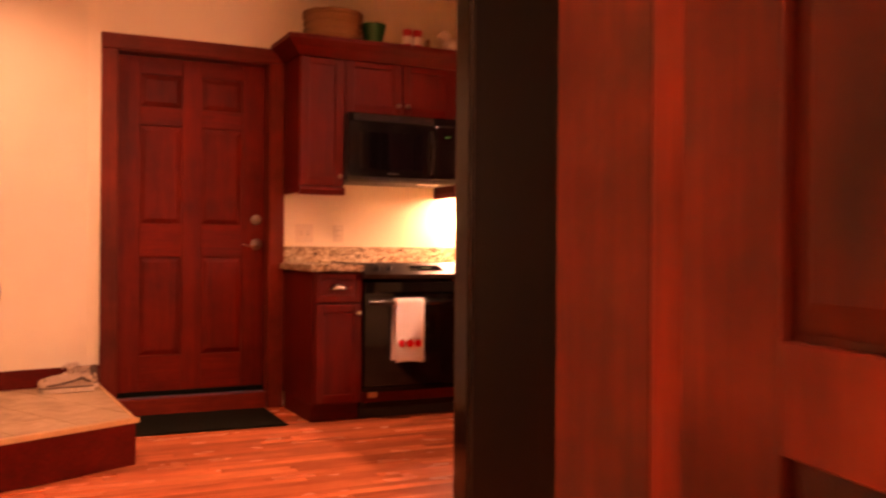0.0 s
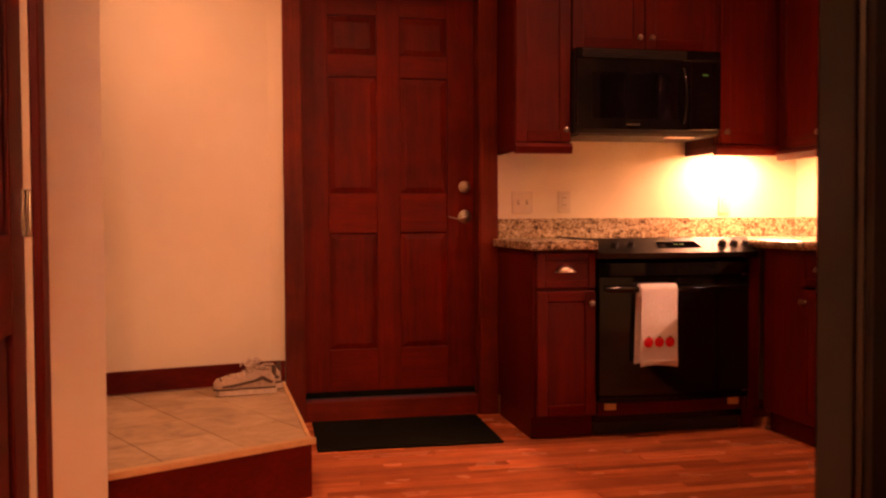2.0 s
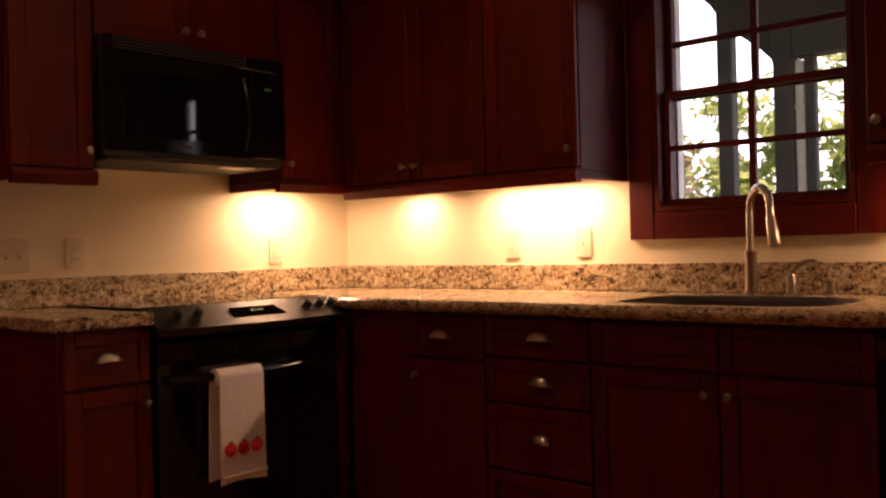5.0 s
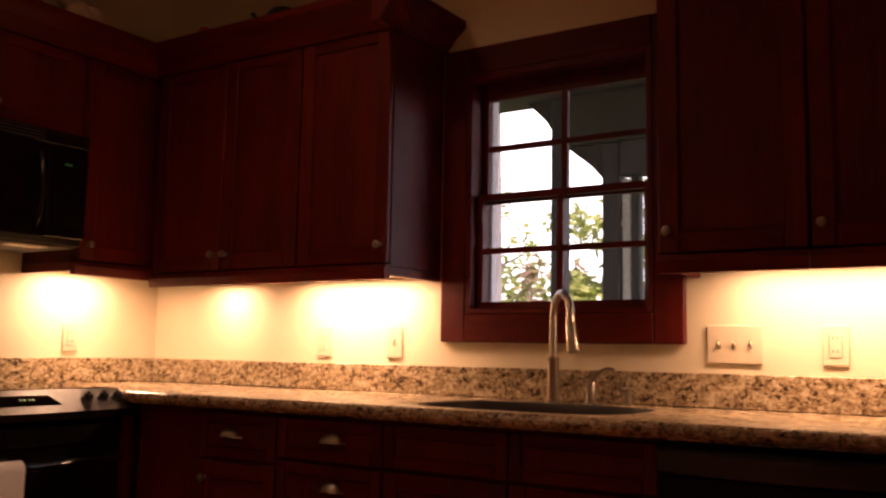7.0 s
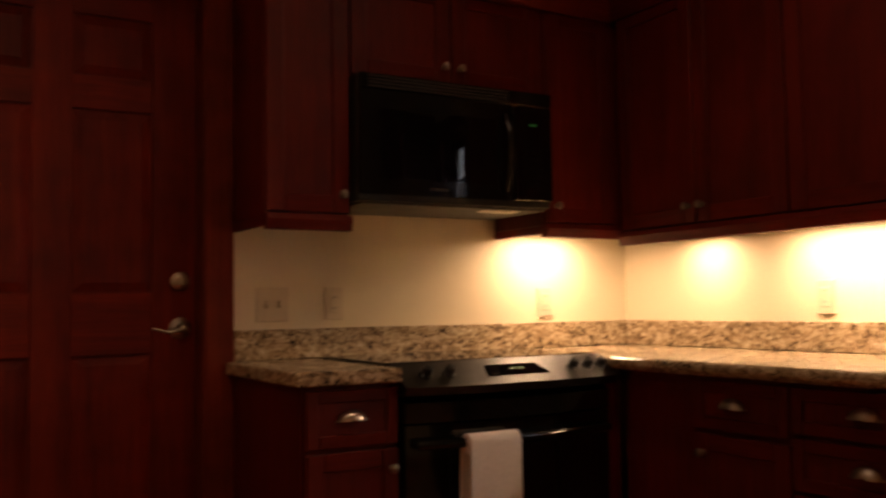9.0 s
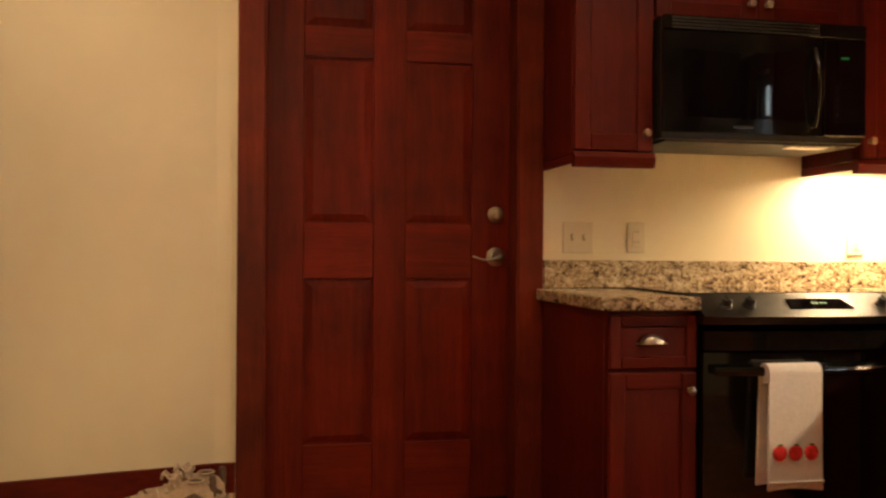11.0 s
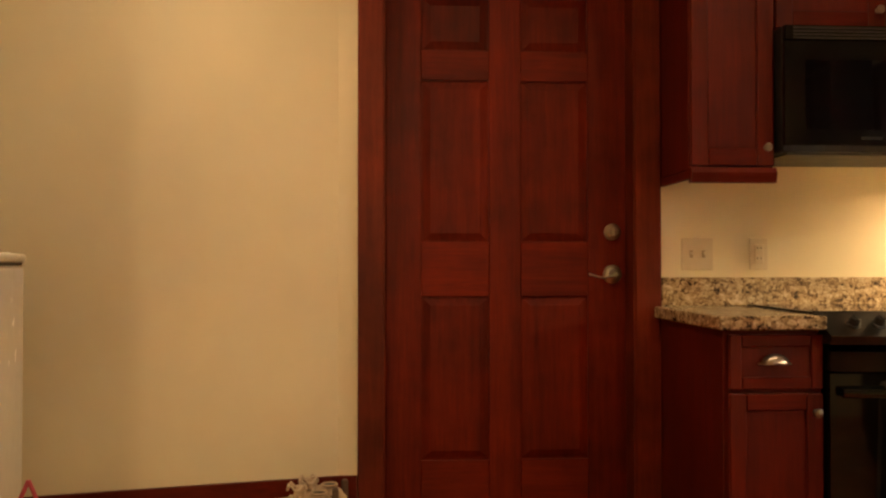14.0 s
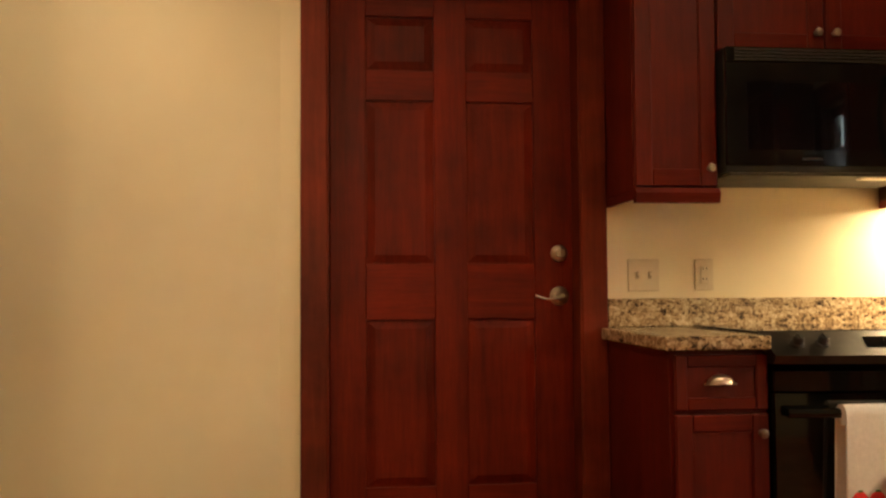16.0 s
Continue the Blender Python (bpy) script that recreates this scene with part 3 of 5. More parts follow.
def wall_cabinet(label, loc, rz, w, d, z0, z1, doors, rail=True, ends=(), group="wall cabinets"):
    """Doors: (x0, x1, knob side 'l', 'r' or ''). Local x runs along the wall, the front faces -y."""
    c = thing("wall_cabinet", label, "cabinet", loc, rz, group)
    part("body", bm_box(0, w, -d + 0.021, -0.002, z0 + (0.03 if rail else 0.0), z1, 0.002), CHERRY_V, c)
    if rail:
        for ex in ends:
            part("end_skirt", bm_box(ex, ex + 0.016, -d + 0.021, -0.002, z0, z0 + 0.029, 0.001), CHERRY_V, c)
    for x0, x1, side in doors:
        dr = shaker(c, "door", x0 + 0.003, x1 - 0.003, z0 + 0.042 if rail else z0 + 0.004, z1 - 0.012, -d)
        if side:
            kx = x0 + 0.032 if side == "l" else x1 - 0.032
            knob(dr, kx, -d, (z0 + 0.042 if rail else z0 + 0.004) + 0.06)
    if rail:
        part("light_rail", bm_profile_x([(-d - 0.012, z0 + 0.004), (-d - 0.016, z0 + 0.018), (-d - 0.004, z0 + 0.036), (-d + 0.02, z0 + 0.036), (-d + 0.02, z0 - 0.014), (-d - 0.008, z0 - 0.014)], 0, w), CHERRY_H, c)
    return c


UD, UZ0, UZ1, RZ0 = 0.335, 1.348, 2.2, 1.320
wall_cabinet("tall narrow cherry wall cabinet with one shaker door", (-0.288, 0, 0), 0, 0.286, UD, UZ0, UZ1, [(0, 0.286, "r")], ends=(0.0005,))
wall_cabinet("short cherry wall cabinet above the microwave", (0.0, 0, 0), 0, 0.764, UD, 1.846, UZ1, [(0, 0.382, "r"), (0.382, 0.764, "l")], rail=False)
wall_cabinet("cherry corner wall cabinet beside the microwave", (0.766, 0, 0), 0, 0.67, UD, UZ0, UZ1, [(0.024, 0.338, "l")], ends=(0.0005,))
wall_cabinet("two-door dark cherry wall cabinet over the lit counter", (XR, -0.36, 0), -90, 0.77, UD, RZ0, UZ1, [(0.0, 0.385, "r"), (0.385, 0.77, "l")])
wall_cabinet("single-door dark cherry wall cabinet beside the window", (XR, -1.132, 0), -90, 0.405, UD, RZ0, UZ1, [(0, 0.405, "r")], ends=(0.3885,))
wall_cabinet("dark cherry wall cabinet above the dishwasher", (XR, -2.47, 0), -90, 0.40, UD, RZ0 - 0.012, UZ1 + 0.02, [(0, 0.40, "l")], ends=(0.0005,))
wall_cabinet("dark cherry wall cabinet beyond the sink", (XR, -2.872, 0), -90, 0.42, UD, RZ0 - 0.012, UZ1 + 0.02, [(0, 0.42, "l")])

CROWN = [(-UD + 0.02, 2.172), (-UD - 0.012, 2.172), (-UD - 0.02, 2.184), (-UD - 0.05, 2.222), (-UD - 0.08, 2.246), (-UD - 0.092, 2.258), (-UD - 0.092, 2.284), (-UD + 0.02, 2.284)]
crown = thing("crown_moulding", "dark cherry crown moulding along the cabinet tops", "moulding", kind="structure")
run = bm_profile_x(CROWN, -0.38, XR - UD + 0.07)
for v in run.verts:
    if v.co.x < -0.3:
        v.co.x = -0.288 - max(0.0, -UD - v.co.y)
part("stove_run", run, CHERRY_H, crown)
endc = bm_profile_x([(y + UD, z) for y, z in CROWN], -UD - 0.092, -0.002)
for v in endc.verts:
    if v.co.x > -0.1:
        v.co.x = -0.094 + max(0.0, -v.co.y)
o = part("stove_return", endc, CHERRY_H, crown)
o.matrix_basis = pose(-0.288, -UD - 0.094, 0, 0, 0, -90)
o2 = part("sink_run", bm_profile_x(CROWN, 0.26, 1.62), CHERRY_H, crown)
o2.matrix_basis = pose(XR, 0, 0, 0, 0, -90)
o3 = part("sink_return", bm_profile_x([(y + UD, z) for y, z in CROWN], 0.002, UD + 0.092), CHERRY_H, crown)
o3.matrix_basis = pose(XR - UD - 0.092 - 0.002, -1.537, 0, 0, 0, 0)
o4 = part("window_side_run", bm_profile_x(CROWN, 2.40, 3.29), CHERRY_H, crown)
o4.matrix_basis = pose(XR, 0, 0.02, 0, 0, -90)
part("cabinet_top", bm_box(-0.288, XR - 0.002, -UD + 0.02, -0.002, 2.264, 2.279), CHERRY_H, crown)
part("cabinet_top", bm_box(XR - UD + 0.02, XR - 0.002, -1.537, -UD + 0.018, 2.264, 2.279), CHERRY_H, crown)


def base_cabinet(label, loc, rz, w, fronts, group="base cabinets", d=0.62):
    """Fronts: ('drawer'|'door'|'false', x0, x1, z0, z1, pull x or None)."""
    c = thing("base_cabinet", label, "cabinet", loc, rz, group)
    part("body", bm_box(0, w, -d + 0.021, -0.002, 0.10, 0.872, 0.002), CHERRY_V, c)
    part("toe_kick", bm_box(0.0, w, -d + 0.06, -0.05, 0.0, 0.10), CHERRY_H, c)
    for kind, x0, x1, z0, z1, px in fronts:
        f = shaker(c, "door" if kind == "door" else "drawer_front", x0 + 0.003, x1 - 0.003, z0, z1, -d, 0.05 if kind == "door" else 0.036)
        if px is not None:
            if kind == "drawer":
                cup_pull(f, px, -d, (z0 + z1) / 2)
            else:
                knob(f, px, -d, z1 - 0.055)
    return c


base_cabinet("narrow cherry base cabinet beside the back door", (-0.29, 0, 0), 0, 0.298, [("drawer", 0.01, 0.298, 0.697, 0.858, 0.148), ("door", 0.01, 0.298, 0.11, 0.684, 0.27)], d=0.638)
# side skirt of that cabinet goes to the floor
fp = thing("filler_panel", "narrow dark cherry filler panel between range and corner cabinet", "cabinet panel", (0.775, -0.635, 0))
part("board", bm_box(0, 0.062, 0, 0.02, 0.10, 0.834, 0.002), CHERRY_V, fp)
part("toe_board", bm_box(0, 0.062, 0.05, 0.07, 0.0, 0.10), CHERRY_H, fp)
base_cabinet("dark cherry corner base cabinet with one drawer", (XR, -0.665, 0), -90, 0.67, [("drawer", 0.32, 0.67, 0.715, 0.86, 0.475), ("door", 0.32, 0.67, 0.11, 0.70, 0.36)])
base_cabinet("dark cherry four-drawer base cabinet", (XR, -1.337, 0), -90, 0.41, [("drawer", 0, 0.41, 0.735, 0.86, 0.225), ("drawer", 0, 0.41, 0.585, 0.725, 0.225), ("drawer", 0, 0.41, 0.365, 0.575, 0.225), ("drawer", 0, 0.41, 0.11, 0.355, 0.225)])
base_cabinet("dark cherry sink base cabinet with two doors", (XR, -1.749, 0), -90, 0.82, [("false", 0, 0.41, 0.735, 0.86, None), ("false", 0.41, 0.82, 0.735, 0.86, None), ("door", 0, 0.41, 0.11, 0.725, 0.375), ("door", 0.41, 0.82, 0.11, 0.725, 0.445)])
base_cabinet("dark cherry end base cabinet", (XR, -3.18, 0), -90, 0.30, [("door", 0, 0.30, 0.11, 0.86, 0.03)])

# ---- worktop with the sink cut-out ----
top = thing("worktop", "speckled beige and brown granite worktop with rounded edge", "countertop")
CZ0, CZ1b = 0.873, 0.914
part("slab", bm_box(-0.316, 0.006, -0.664, -0.001, CZ0, CZ1b, 0.006, seg=2), GRANITE, top)
part("slab", bm_box(0.771, XR - 0.001, -0.65, -0.001, CZ0, CZ1b, 0.006, seg=2), GRANITE, top)
part("slab", bm_box(0.006, 0.771, -0.10, -0.001, CZ0, CZ1b), GRANITE, top)
SKX, SKY, SA, SB = 1.085, -2.10, 0.225, 0.335


def slab_with_hole():
    b = bmesh.new()
    x0, x1, y0, y1, k = XR - 0.65, XR - 0.001, -3.49, -0.651, 40
    hole, rim = [], []
    for i in range(k):
        a = 2 * math.pi * (i + 0.5) / k
        ca, sa = math.cos(a), math.sin(a)
        e = 0.55
        hole.append((SKX + SA * math.copysign(abs(ca) ** e, ca), SKY + SB * math.copysign(abs(sa) ** e, sa)))
        s = 1.0 / max(abs(ca), abs(sa))
        rim.append((SKX + ca * s * (x1 - SKX if ca > 0 else SKX - x0), SKY + sa * s * 0.5))
    tops = [[b.verts.new((*p, CZ1b)) for p in q] for q in (hole, rim)]
    lows = [[b.verts.new((*p, CZ0)) for p in q] for q in (hole, rim)]
    for i in range(k):
        j = (i + 1) % k
        b.faces.new((tops[0][i], tops[0][j], tops[1][j], tops[1][i]))
        b.faces.new((lows[0][i], lows[0][j], lows[1][j], lows[1][i]))
        b.faces.new((tops[0][i], tops[0][j], lows[0][j], lows[0][i]))
        b.faces.new((tops[1][i], tops[1][j], lows[1][j], lows[1][i]))
    bmesh.ops.recalc_face_normals(b, faces=b.faces)
    return b


part("sink_slab", slab_with_hole(), GRANITE, top)
part("slab", bm_box(XR - 0.65, XR - 0.001, SKY + 0.5, -0.651, CZ0, CZ1b), GRANITE, top)
part("slab", bm_box(XR - 0.65, XR - 0.001, -3.49, SKY - 0.5, CZ0, CZ1b), GRANITE, top)
part("edge", bm_tube([(XR - 0.65, -0.66, 0.895), (XR - 0.65, -3.49, 0.895)], 0.0188, 12), GRANITE, top)
part("backsplash", bm_box(-0.288, XR - 0.001, -0.021, -0.001, 0.915, 1.018, 0.003), GRANITE, top)
part("backsplash", bm_box(XR - 0.021, XR - 0.001, -3.49, -0.022, 0.915, 1.018, 0.003), GRANITE, top)

sink = thing("sink", "undermount oval double-bowl dark sink", "sink", (SKX, SKY, 0.874))


def bowl(cy, hy):
    b = bmesh.new()
    k, loops = 28, []
    for s, z in ((1.03, 0.0), (1.0, -0.004), (0.97, -0.09), (0.88, -0.17), (0.7, -0.185), (0.1, -0.188)):
        loop = []
        for i in range(k):
            a = 2 * math.pi * i / k
            ca, sa = math.cos(a), math.sin(a)
            loop.append(b.verts.new((SA * 1.02 * s * math.copysign(abs(ca) ** 0.55, ca), cy + hy * s * math.copysign(abs(sa) ** 0.55, sa), z)))
        loops.append(loop)
    for p, q in zip(loops, loops[1:]):
        for i in range(k):
            b.faces.new((p[i], p[(i + 1) % k], q[(i + 1) % k], q[i]))
    b.faces.new(loops[-1])
    bmesh.ops.recalc_face_normals(b, faces=b.faces)
    bmesh.ops.reverse_faces(b, faces=b.faces)
    return b


rb = bmesh.new()
rim_loops = []
for rs, rz_ in ((0.985, -0.004), (0.985, 0.036), (0.995, 0.0395)):
    rim_loops.append([rb.verts.new((SA * rs * math.copysign(abs(math.cos(q)) ** 0.55, math.cos(q)), SB * rs * math.copysign(abs(math.sin(q)) ** 0.55, math.sin(q)), rz_)) for q in [2 * math.pi * i / 40 for i in range(40)]])
for p_, q_ in zip(rim_loops, rim_loops[1:]):
    for i in range(40):
        rb.faces.new((p_[i], p_[(i + 1) % 40], q_[(i + 1) % 40], q_[i]))
part("rim", rb, STEEL, sink, smooth=True)
part("large_bowl", bowl(0.10, 0.225), STEEL, sink, smooth=True)
part("small_bowl", bowl(-0.225, 0.10), STEEL, sink, smooth=True)

faucet = thing("faucet", "tall brushed nickel gooseneck pull-down faucet", "faucet", (1.345, -2.035, 0.914))
part("base", bm_lathe([(0.027, 0), (0.027, 0.006), (0.02, 0.012), (0.0185, 0.13), (0.021, 0.135), (0.021, 0.142), (0.014, 0.147)], steps=24), NICKEL, faucet, smooth=True)
arc = [(0, 0, 0.14), (0, 0, 0.27)] + [(-0.06 + 0.06 * math.cos(a), -0.058 + 0.058 * math.cos(a), 0.27 + 0.075 * math.sin(a)) for a in [math.pi * i / 12 for i in range(13)]] + [(-0.124, -0.119, 0.24)]
part("gooseneck", bm_tube(arc, 0.0125, 14), NICKEL, faucet, smooth=True)
part("spray_head", bm_tube([(-0.122, -0.117, 0.25), (-0.132, -0.127, 0.205), (-0.140, -0.135, 0.165), (-0.141, -0.136, 0.160)], [0.0145, 0.018, 0.02, 0.017], 16), NICKEL, faucet, smooth=True)
part("handle_body", bm_lathe([(0.022, 0), (0.022, 0.005), (0.017, 0.01), (0.016, 0.06), (0.013, 0.068), (0.0, 0.07)], steps=20, at=(0, -0.13, 0)), NICKEL, faucet, smooth=True)
part("handle_lever", bm_tube([(0, -0.126, 0.062), (0.0, -0.138, 0.082), (0.0, -0.155, 0.098), (-0.002, -0.175, 0.108), (-0.004, -0.195, 0.111), (-0.006, -0.21, 0.107)], [0.0075, 0.007, 0.0065, 0.006, 0.0055, 0.005], 10), NICKEL, faucet, smooth=True)
soap = thing("soap_dispenser", "small nickel soap dispenser beside the faucet", "soap dispenser", (1.345, -2.285, 0.914))
part("body", bm_lathe([(0.02, 0), (0.02, 0.004), (0.0135, 0.008), (0.0125, 0.045), (0.015, 0.048), (0.015, 0.056), (0.0, 0.058)], steps=20), NICKEL, soap, smooth=True)
part("spout", bm_tube([(0, 0, 0.05), (-0.03, 0, 0.054), (-0.045, 0, 0.047)], 0.005, 10), NICKEL, soap, smooth=True)

# ---- lights under the wall cabinets ----
for x, y, sx, sy, w in UNDERS:
    zl = 1.336 if x > 1.2 else 1.368
    uc = thing("under_cabinet_light", "slim white under-cabinet light above the counter", "cabinet light", (x, y, zl), group="under-cabinet lights")
    part("housing", bm_box(-sx / 2 - 0.012, sx / 2 + 0.012, -sy / 2 - 0.012, sy / 2 + 0.012, 0.0, 0.011, 0.002), WHITE_ENAMEL, uc)
    for e in (-1, 1):
        part("end_cap", bm_box(*((e * (sx / 2 + 0.016) - 0.004, e * (sx / 2 + 0.016) + 0.004, -sy / 2 - 0.012, sy / 2 + 0.012) if sx > sy else (-sx / 2 - 0.012, sx / 2 + 0.012, e * (sy / 2 + 0.016) - 0.004, e * (sy / 2 + 0.016) + 0.004)), -0.006, 0.011, 0.001), WHITE_ENAMEL, uc)

# ---- range ----
rng = thing("range", "black slide-in electric range with steel control panel", "range", (0.008, 0, 0))
RW = 0.762
GLOSS = plain("gloss_black_enamel", (0.005, 0.005, 0.004), 0.07, coat=0.2)
part("body", bm_box(0.004, RW - 0.004, -0.60, -0.105, 0.06, 0.905, 0.003), BLACK, rng)
part("cooktop", bm_box(-0.008, RW + 0.008, -0.585, -0.08, 0.9155, 0.924, 0.004, seg=2), BLACK_GLASS, rng, "black glass cooktop")


def bowed(y_edge, bow, y_back, z0, z1, x0, x1, slope=0.0, k=16):
    """A slab whose front bows outward in the middle; slope drops its front top edge."""
    b = bmesh.new()
    cols = []
    for i in range(k + 1):
        u = i / k
        x = x0 + (x1 - x0) * u
        yf = y_edge - bow * (1 - (2 * u - 1) ** 2)
        cols.append([b.verts.new(p) for p in ((x, yf, z0), (x, yf - slope * 0.2, z1 - slope), (x, y_back, z1), (x, y_back, z0))])
    for p, q in zip(cols, cols[1:]):
        for j in range(4):
            b.faces.new((p[j], p[(j + 1) % 4], q[(j + 1) % 4], q[j]))
    b.faces.new(cols[0])
    b.faces.new(cols[-1])
    bmesh.ops.recalc_face_normals(b, faces=b.faces)
    return b


PANEL_STEEL = plain("dark_steel_panel", (0.065, 0.06, 0.052), 0.42, 1.0)
panel = part("control_panel", bowed(-0.682, 0.045, -0.585, 0.832, 0.922, -0.006, RW + 0.026, 0.065), PANEL_STEEL, rng, "bowed brushed steel control panel", True)


def on_panel(x, t):
    """A point on the sloping control panel: t 0 at the back edge, 1 at the front."""
    u = (x + 0.006) / (RW + 0.012)
    yf = -0.682 - 0.045 * (1 - (2 * u - 1) ** 2) - 0.013
    return Vector((x, -0.585 + (yf + 0.585) * t, 0.9225 - 0.065 * t))


for kx in (0.08, 0.155, 0.615, 0.678, 0.738):
    c0 = on_panel(kx, 0.55)
    kb = bm_lathe([(0.021, 0), (0.021, 0.005), (0.0165, 0.008), (0.0155, 0.024), (0.013, 0.027), (0.0, 0.027)], steps=20)
    bm_box(-0.003, 0.003, -0.016, 0.016, 0.026, 0.031, 0.001, kb)
    kob = part("control_knob", kb, BLACK_MATTE, panel, "black control knob", True)
    kob.matrix_basis = Matrix.Translation(c0) @ pose(0, 0, 0, 32, 0, 0)
dc = on_panel(0.39, 0.5)
disp = part("display", bm_prism([(-0.11, -0.03), (0.11, -0.03), (0.095, 0.03), (-0.095, 0.03)], 0, 0.003), BLACK_GLASS, panel, "black display window")
disp.matrix_basis = Matrix.Translation(dc) @ pose(0, 0, 0, 27, 0, 0)
for i in range(4):
    dg = part("digit", bm_box(-0.02 + i * 0.013 + (0.004 if i > 1 else 0), -0.012 + i * 0.013 + (0.004 if i > 1 else 0), -0.004, 0.010, 0.0031, 0.0035), DISPLAY, panel, "green lit digit")
    dg.matrix_basis = disp.matrix_basis
part("upper_trim", bowed(-0.664, 0.045, -0.60, 0.752, 0.830, 0.004, RW - 0.004, 0.02, 32), GLOSS, rng, smooth=True)
door = part("oven_door", bowed(-0.660, 0.03, -0.60, 0.20, 0.745, 0.006, RW - 0.006, 0, 32), GLOSS, rng, "glossy black oven door", True)
part("oven_window", bowed(-0.664, 0.024, -0.66, 0.30, 0.60, 0.12, RW - 0.12, 0, 32), BLACK_GLASS, door, "dark oven window", True)
hp = [(0.03 + (RW - 0.06) * i / 16, -0.688 - 0.045 * (1 - (2 * i / 16 - 1) ** 2), 0.692) for i in range(17)]
part("handle", bm_tube(hp, 0.015, 16), GLOSS, door, "bowed black handle", True)
for hx in (0.045, RW - 0.045):
    part("handle_post", bm_box(hx - 0.012, hx + 0.012, -0.70, -0.662, 0.679, 0.705, 0.003), BLACK, door)
part("drawer", bowed(-0.655, 0.025, -0.60, 0.165, 0.192, 0.006, RW - 0.006), BLACK, rng)
part("plinth", bm_box(0.01, RW - 0.01, -0.58, -0.12, 0.0, 0.06), BLACK_MATTE, rng)
part("lower_drawer", bm_box(0.006, RW - 0.006, -0.632, -0.60, 0.10, 0.16, 0.003), CHERRY_H, rng, "cherry filler board under the oven")
for fx in (0.04, RW - 0.10):
    part("foot_block", bm_box(fx, fx + 0.055, -0.645, -0.60, 0.128, 0.162, 0.003), EDGE, rng, "pale wooden block")

# towel over the oven handle
towel = thing("dish_towel", "white waffle dish towel with three red apples", "towel", (0, 0, 0))


def cloth(x0, x1, y, z0, z1, skew, th=0.006):
    """A hanging flap with soft folds."""
    b = bmesh.new()
    nx, nz, front, back = 12, 16, [], []
    for j in range(nz + 1):
        v = j / nz
        rf, rb = [], []
        for i in range(nx + 1):
            u = i / nx
            xx = x0 + (x1 - x0) * u + skew * (1 - v) * (1 - 0.6 * u)
            yy = y - 0.0004 * math.sin(u * 5.2 + 0.6) * (1.2 - v) - 0.012 * (1 - v) ** 1.5
            zz = z0 + (z1 - z0) * v + 0.006 * math.sin(u * 4) * (1 - v)
            rf.append(b.verts.new((xx, yy, zz)))
            rb.append(b.verts.new((xx, yy + th, zz)))
        front.append(rf)
        back.append(rb)
    for j in range(nz):
        for i in range(nx):
            b.faces.new((front[j][i], front[j][i + 1], front[j + 1][i + 1], front[j + 1][i]))
            b.faces.new((back[j][i], back[j + 1][i], back[j + 1][i + 1], back[j][i + 1]))
        b.faces.new((front[j][0], front[j + 1][0], back[j + 1][0], back[j][0]))
        b.faces.new((front[j][nx], back[j][nx], back[j + 1][nx], front[j + 1][nx]))
    for i in range(nx):
        b.faces.new((front[0][i], back[0][i], back[0][i + 1], front[0][i + 1]))
        b.faces.new((front[nz][i], front[nz][i + 1], back[nz][i + 1], back[nz][i]))
    bmesh.ops.recalc_face_normals(b, faces=b.faces)
    return b


TX0, TX1 = 0.178, 0.352
part("front_flap", cloth(TX0, TX1, -0.757, 0.345, 0.692, -0.010), TOWEL, towel, smooth=True)
part("back_flap", cloth(TX0 - 0.004, TX1 - 0.01, -0.708, 0.352, 0.692, -0.016), TOWEL, towel, smooth=True)
part("fold", bm_tube([(TX0, -0.7275, 0.689), (TX1, -0.7275, 0.689)], 0.0295, 16), TOWEL, towel, smooth=True)
part("hem", bm_box(TX0 - 0.008, TX1 - 0.003, -0.776, -0.764, 0.366, 0.372, 0.001), TOWEL, towel)
for ax in (0.206, 0.258, 0.310):
    ap = bm_lathe([(0.0005, -0.0045), (0.012, -0.004), (0.0215, -0.002), (0.0235, 0.0)], "y", 22, at=(ax, -0.7675, 0.455))
    apple = part("apple_print", ap, RED_PRINT, towel, "red apple print", True)
    part("leaf_print", bm_box(ax - 0.006, ax + 0.008, -0.770, -0.766, 0.476, 0.482, 0.001), GREEN_PRINT, apple)

# ---- microwave ----
mw = thing("microwave", "black over-the-range microwave with dark glass door", "microwave", (0.0, 0, 0))
MZ0, MZ1, MY = 1.452, 1.842, -0.40
part("body", bm_box(0.003, 0.759, MY + 0.022, -0.003, 1.432, MZ1, 0.003), BLACK_MATTE, mw)
mdoor = part("door", bowed(MY + 0.004, 0.006, MY + 0.021, MZ0, MZ1 - 0.052, 0.003, 0.590, k=40), BLACK, mw, "glossy black microwave door", True)
part("window", bowed(MY - 0.0005, 0.0035, MY + 0.006, MZ0 + 0.05, MZ1 - 0.115, 0.07, 0.523, k=40), BLACK_GLASS, mdoor, "dark glass window", True)
part("logo", bm_box(0.255, 0.325, MY - 0.0045, MY, MZ0 + 0.018, MZ0 + 0.026), STEEL, mdoor, "small grey maker's mark")
mh = [(0.557, MY - 0.004 - 0.034 * math.sin(math.pi * i / 12), MZ0 + 0.03 + 0.27 * i / 12) for i in range(13)]
part("handle", bm_tube(mh, 0.0095, 12), BLACK, mdoor, "bowed black handle", True)
cp = part("control_panel", bm_box(0.594, 0.759, MY, MY + 0.021, MZ0, MZ1 - 0.052, 0.005, seg=2), BLACK_GLASS, mw)
part("clock", bm_box(0.66, 0.69, MY - 0.0012, MY, MZ1 - 0.122, MZ1 - 0.114), DISPLAY, cp, "green lit clock")
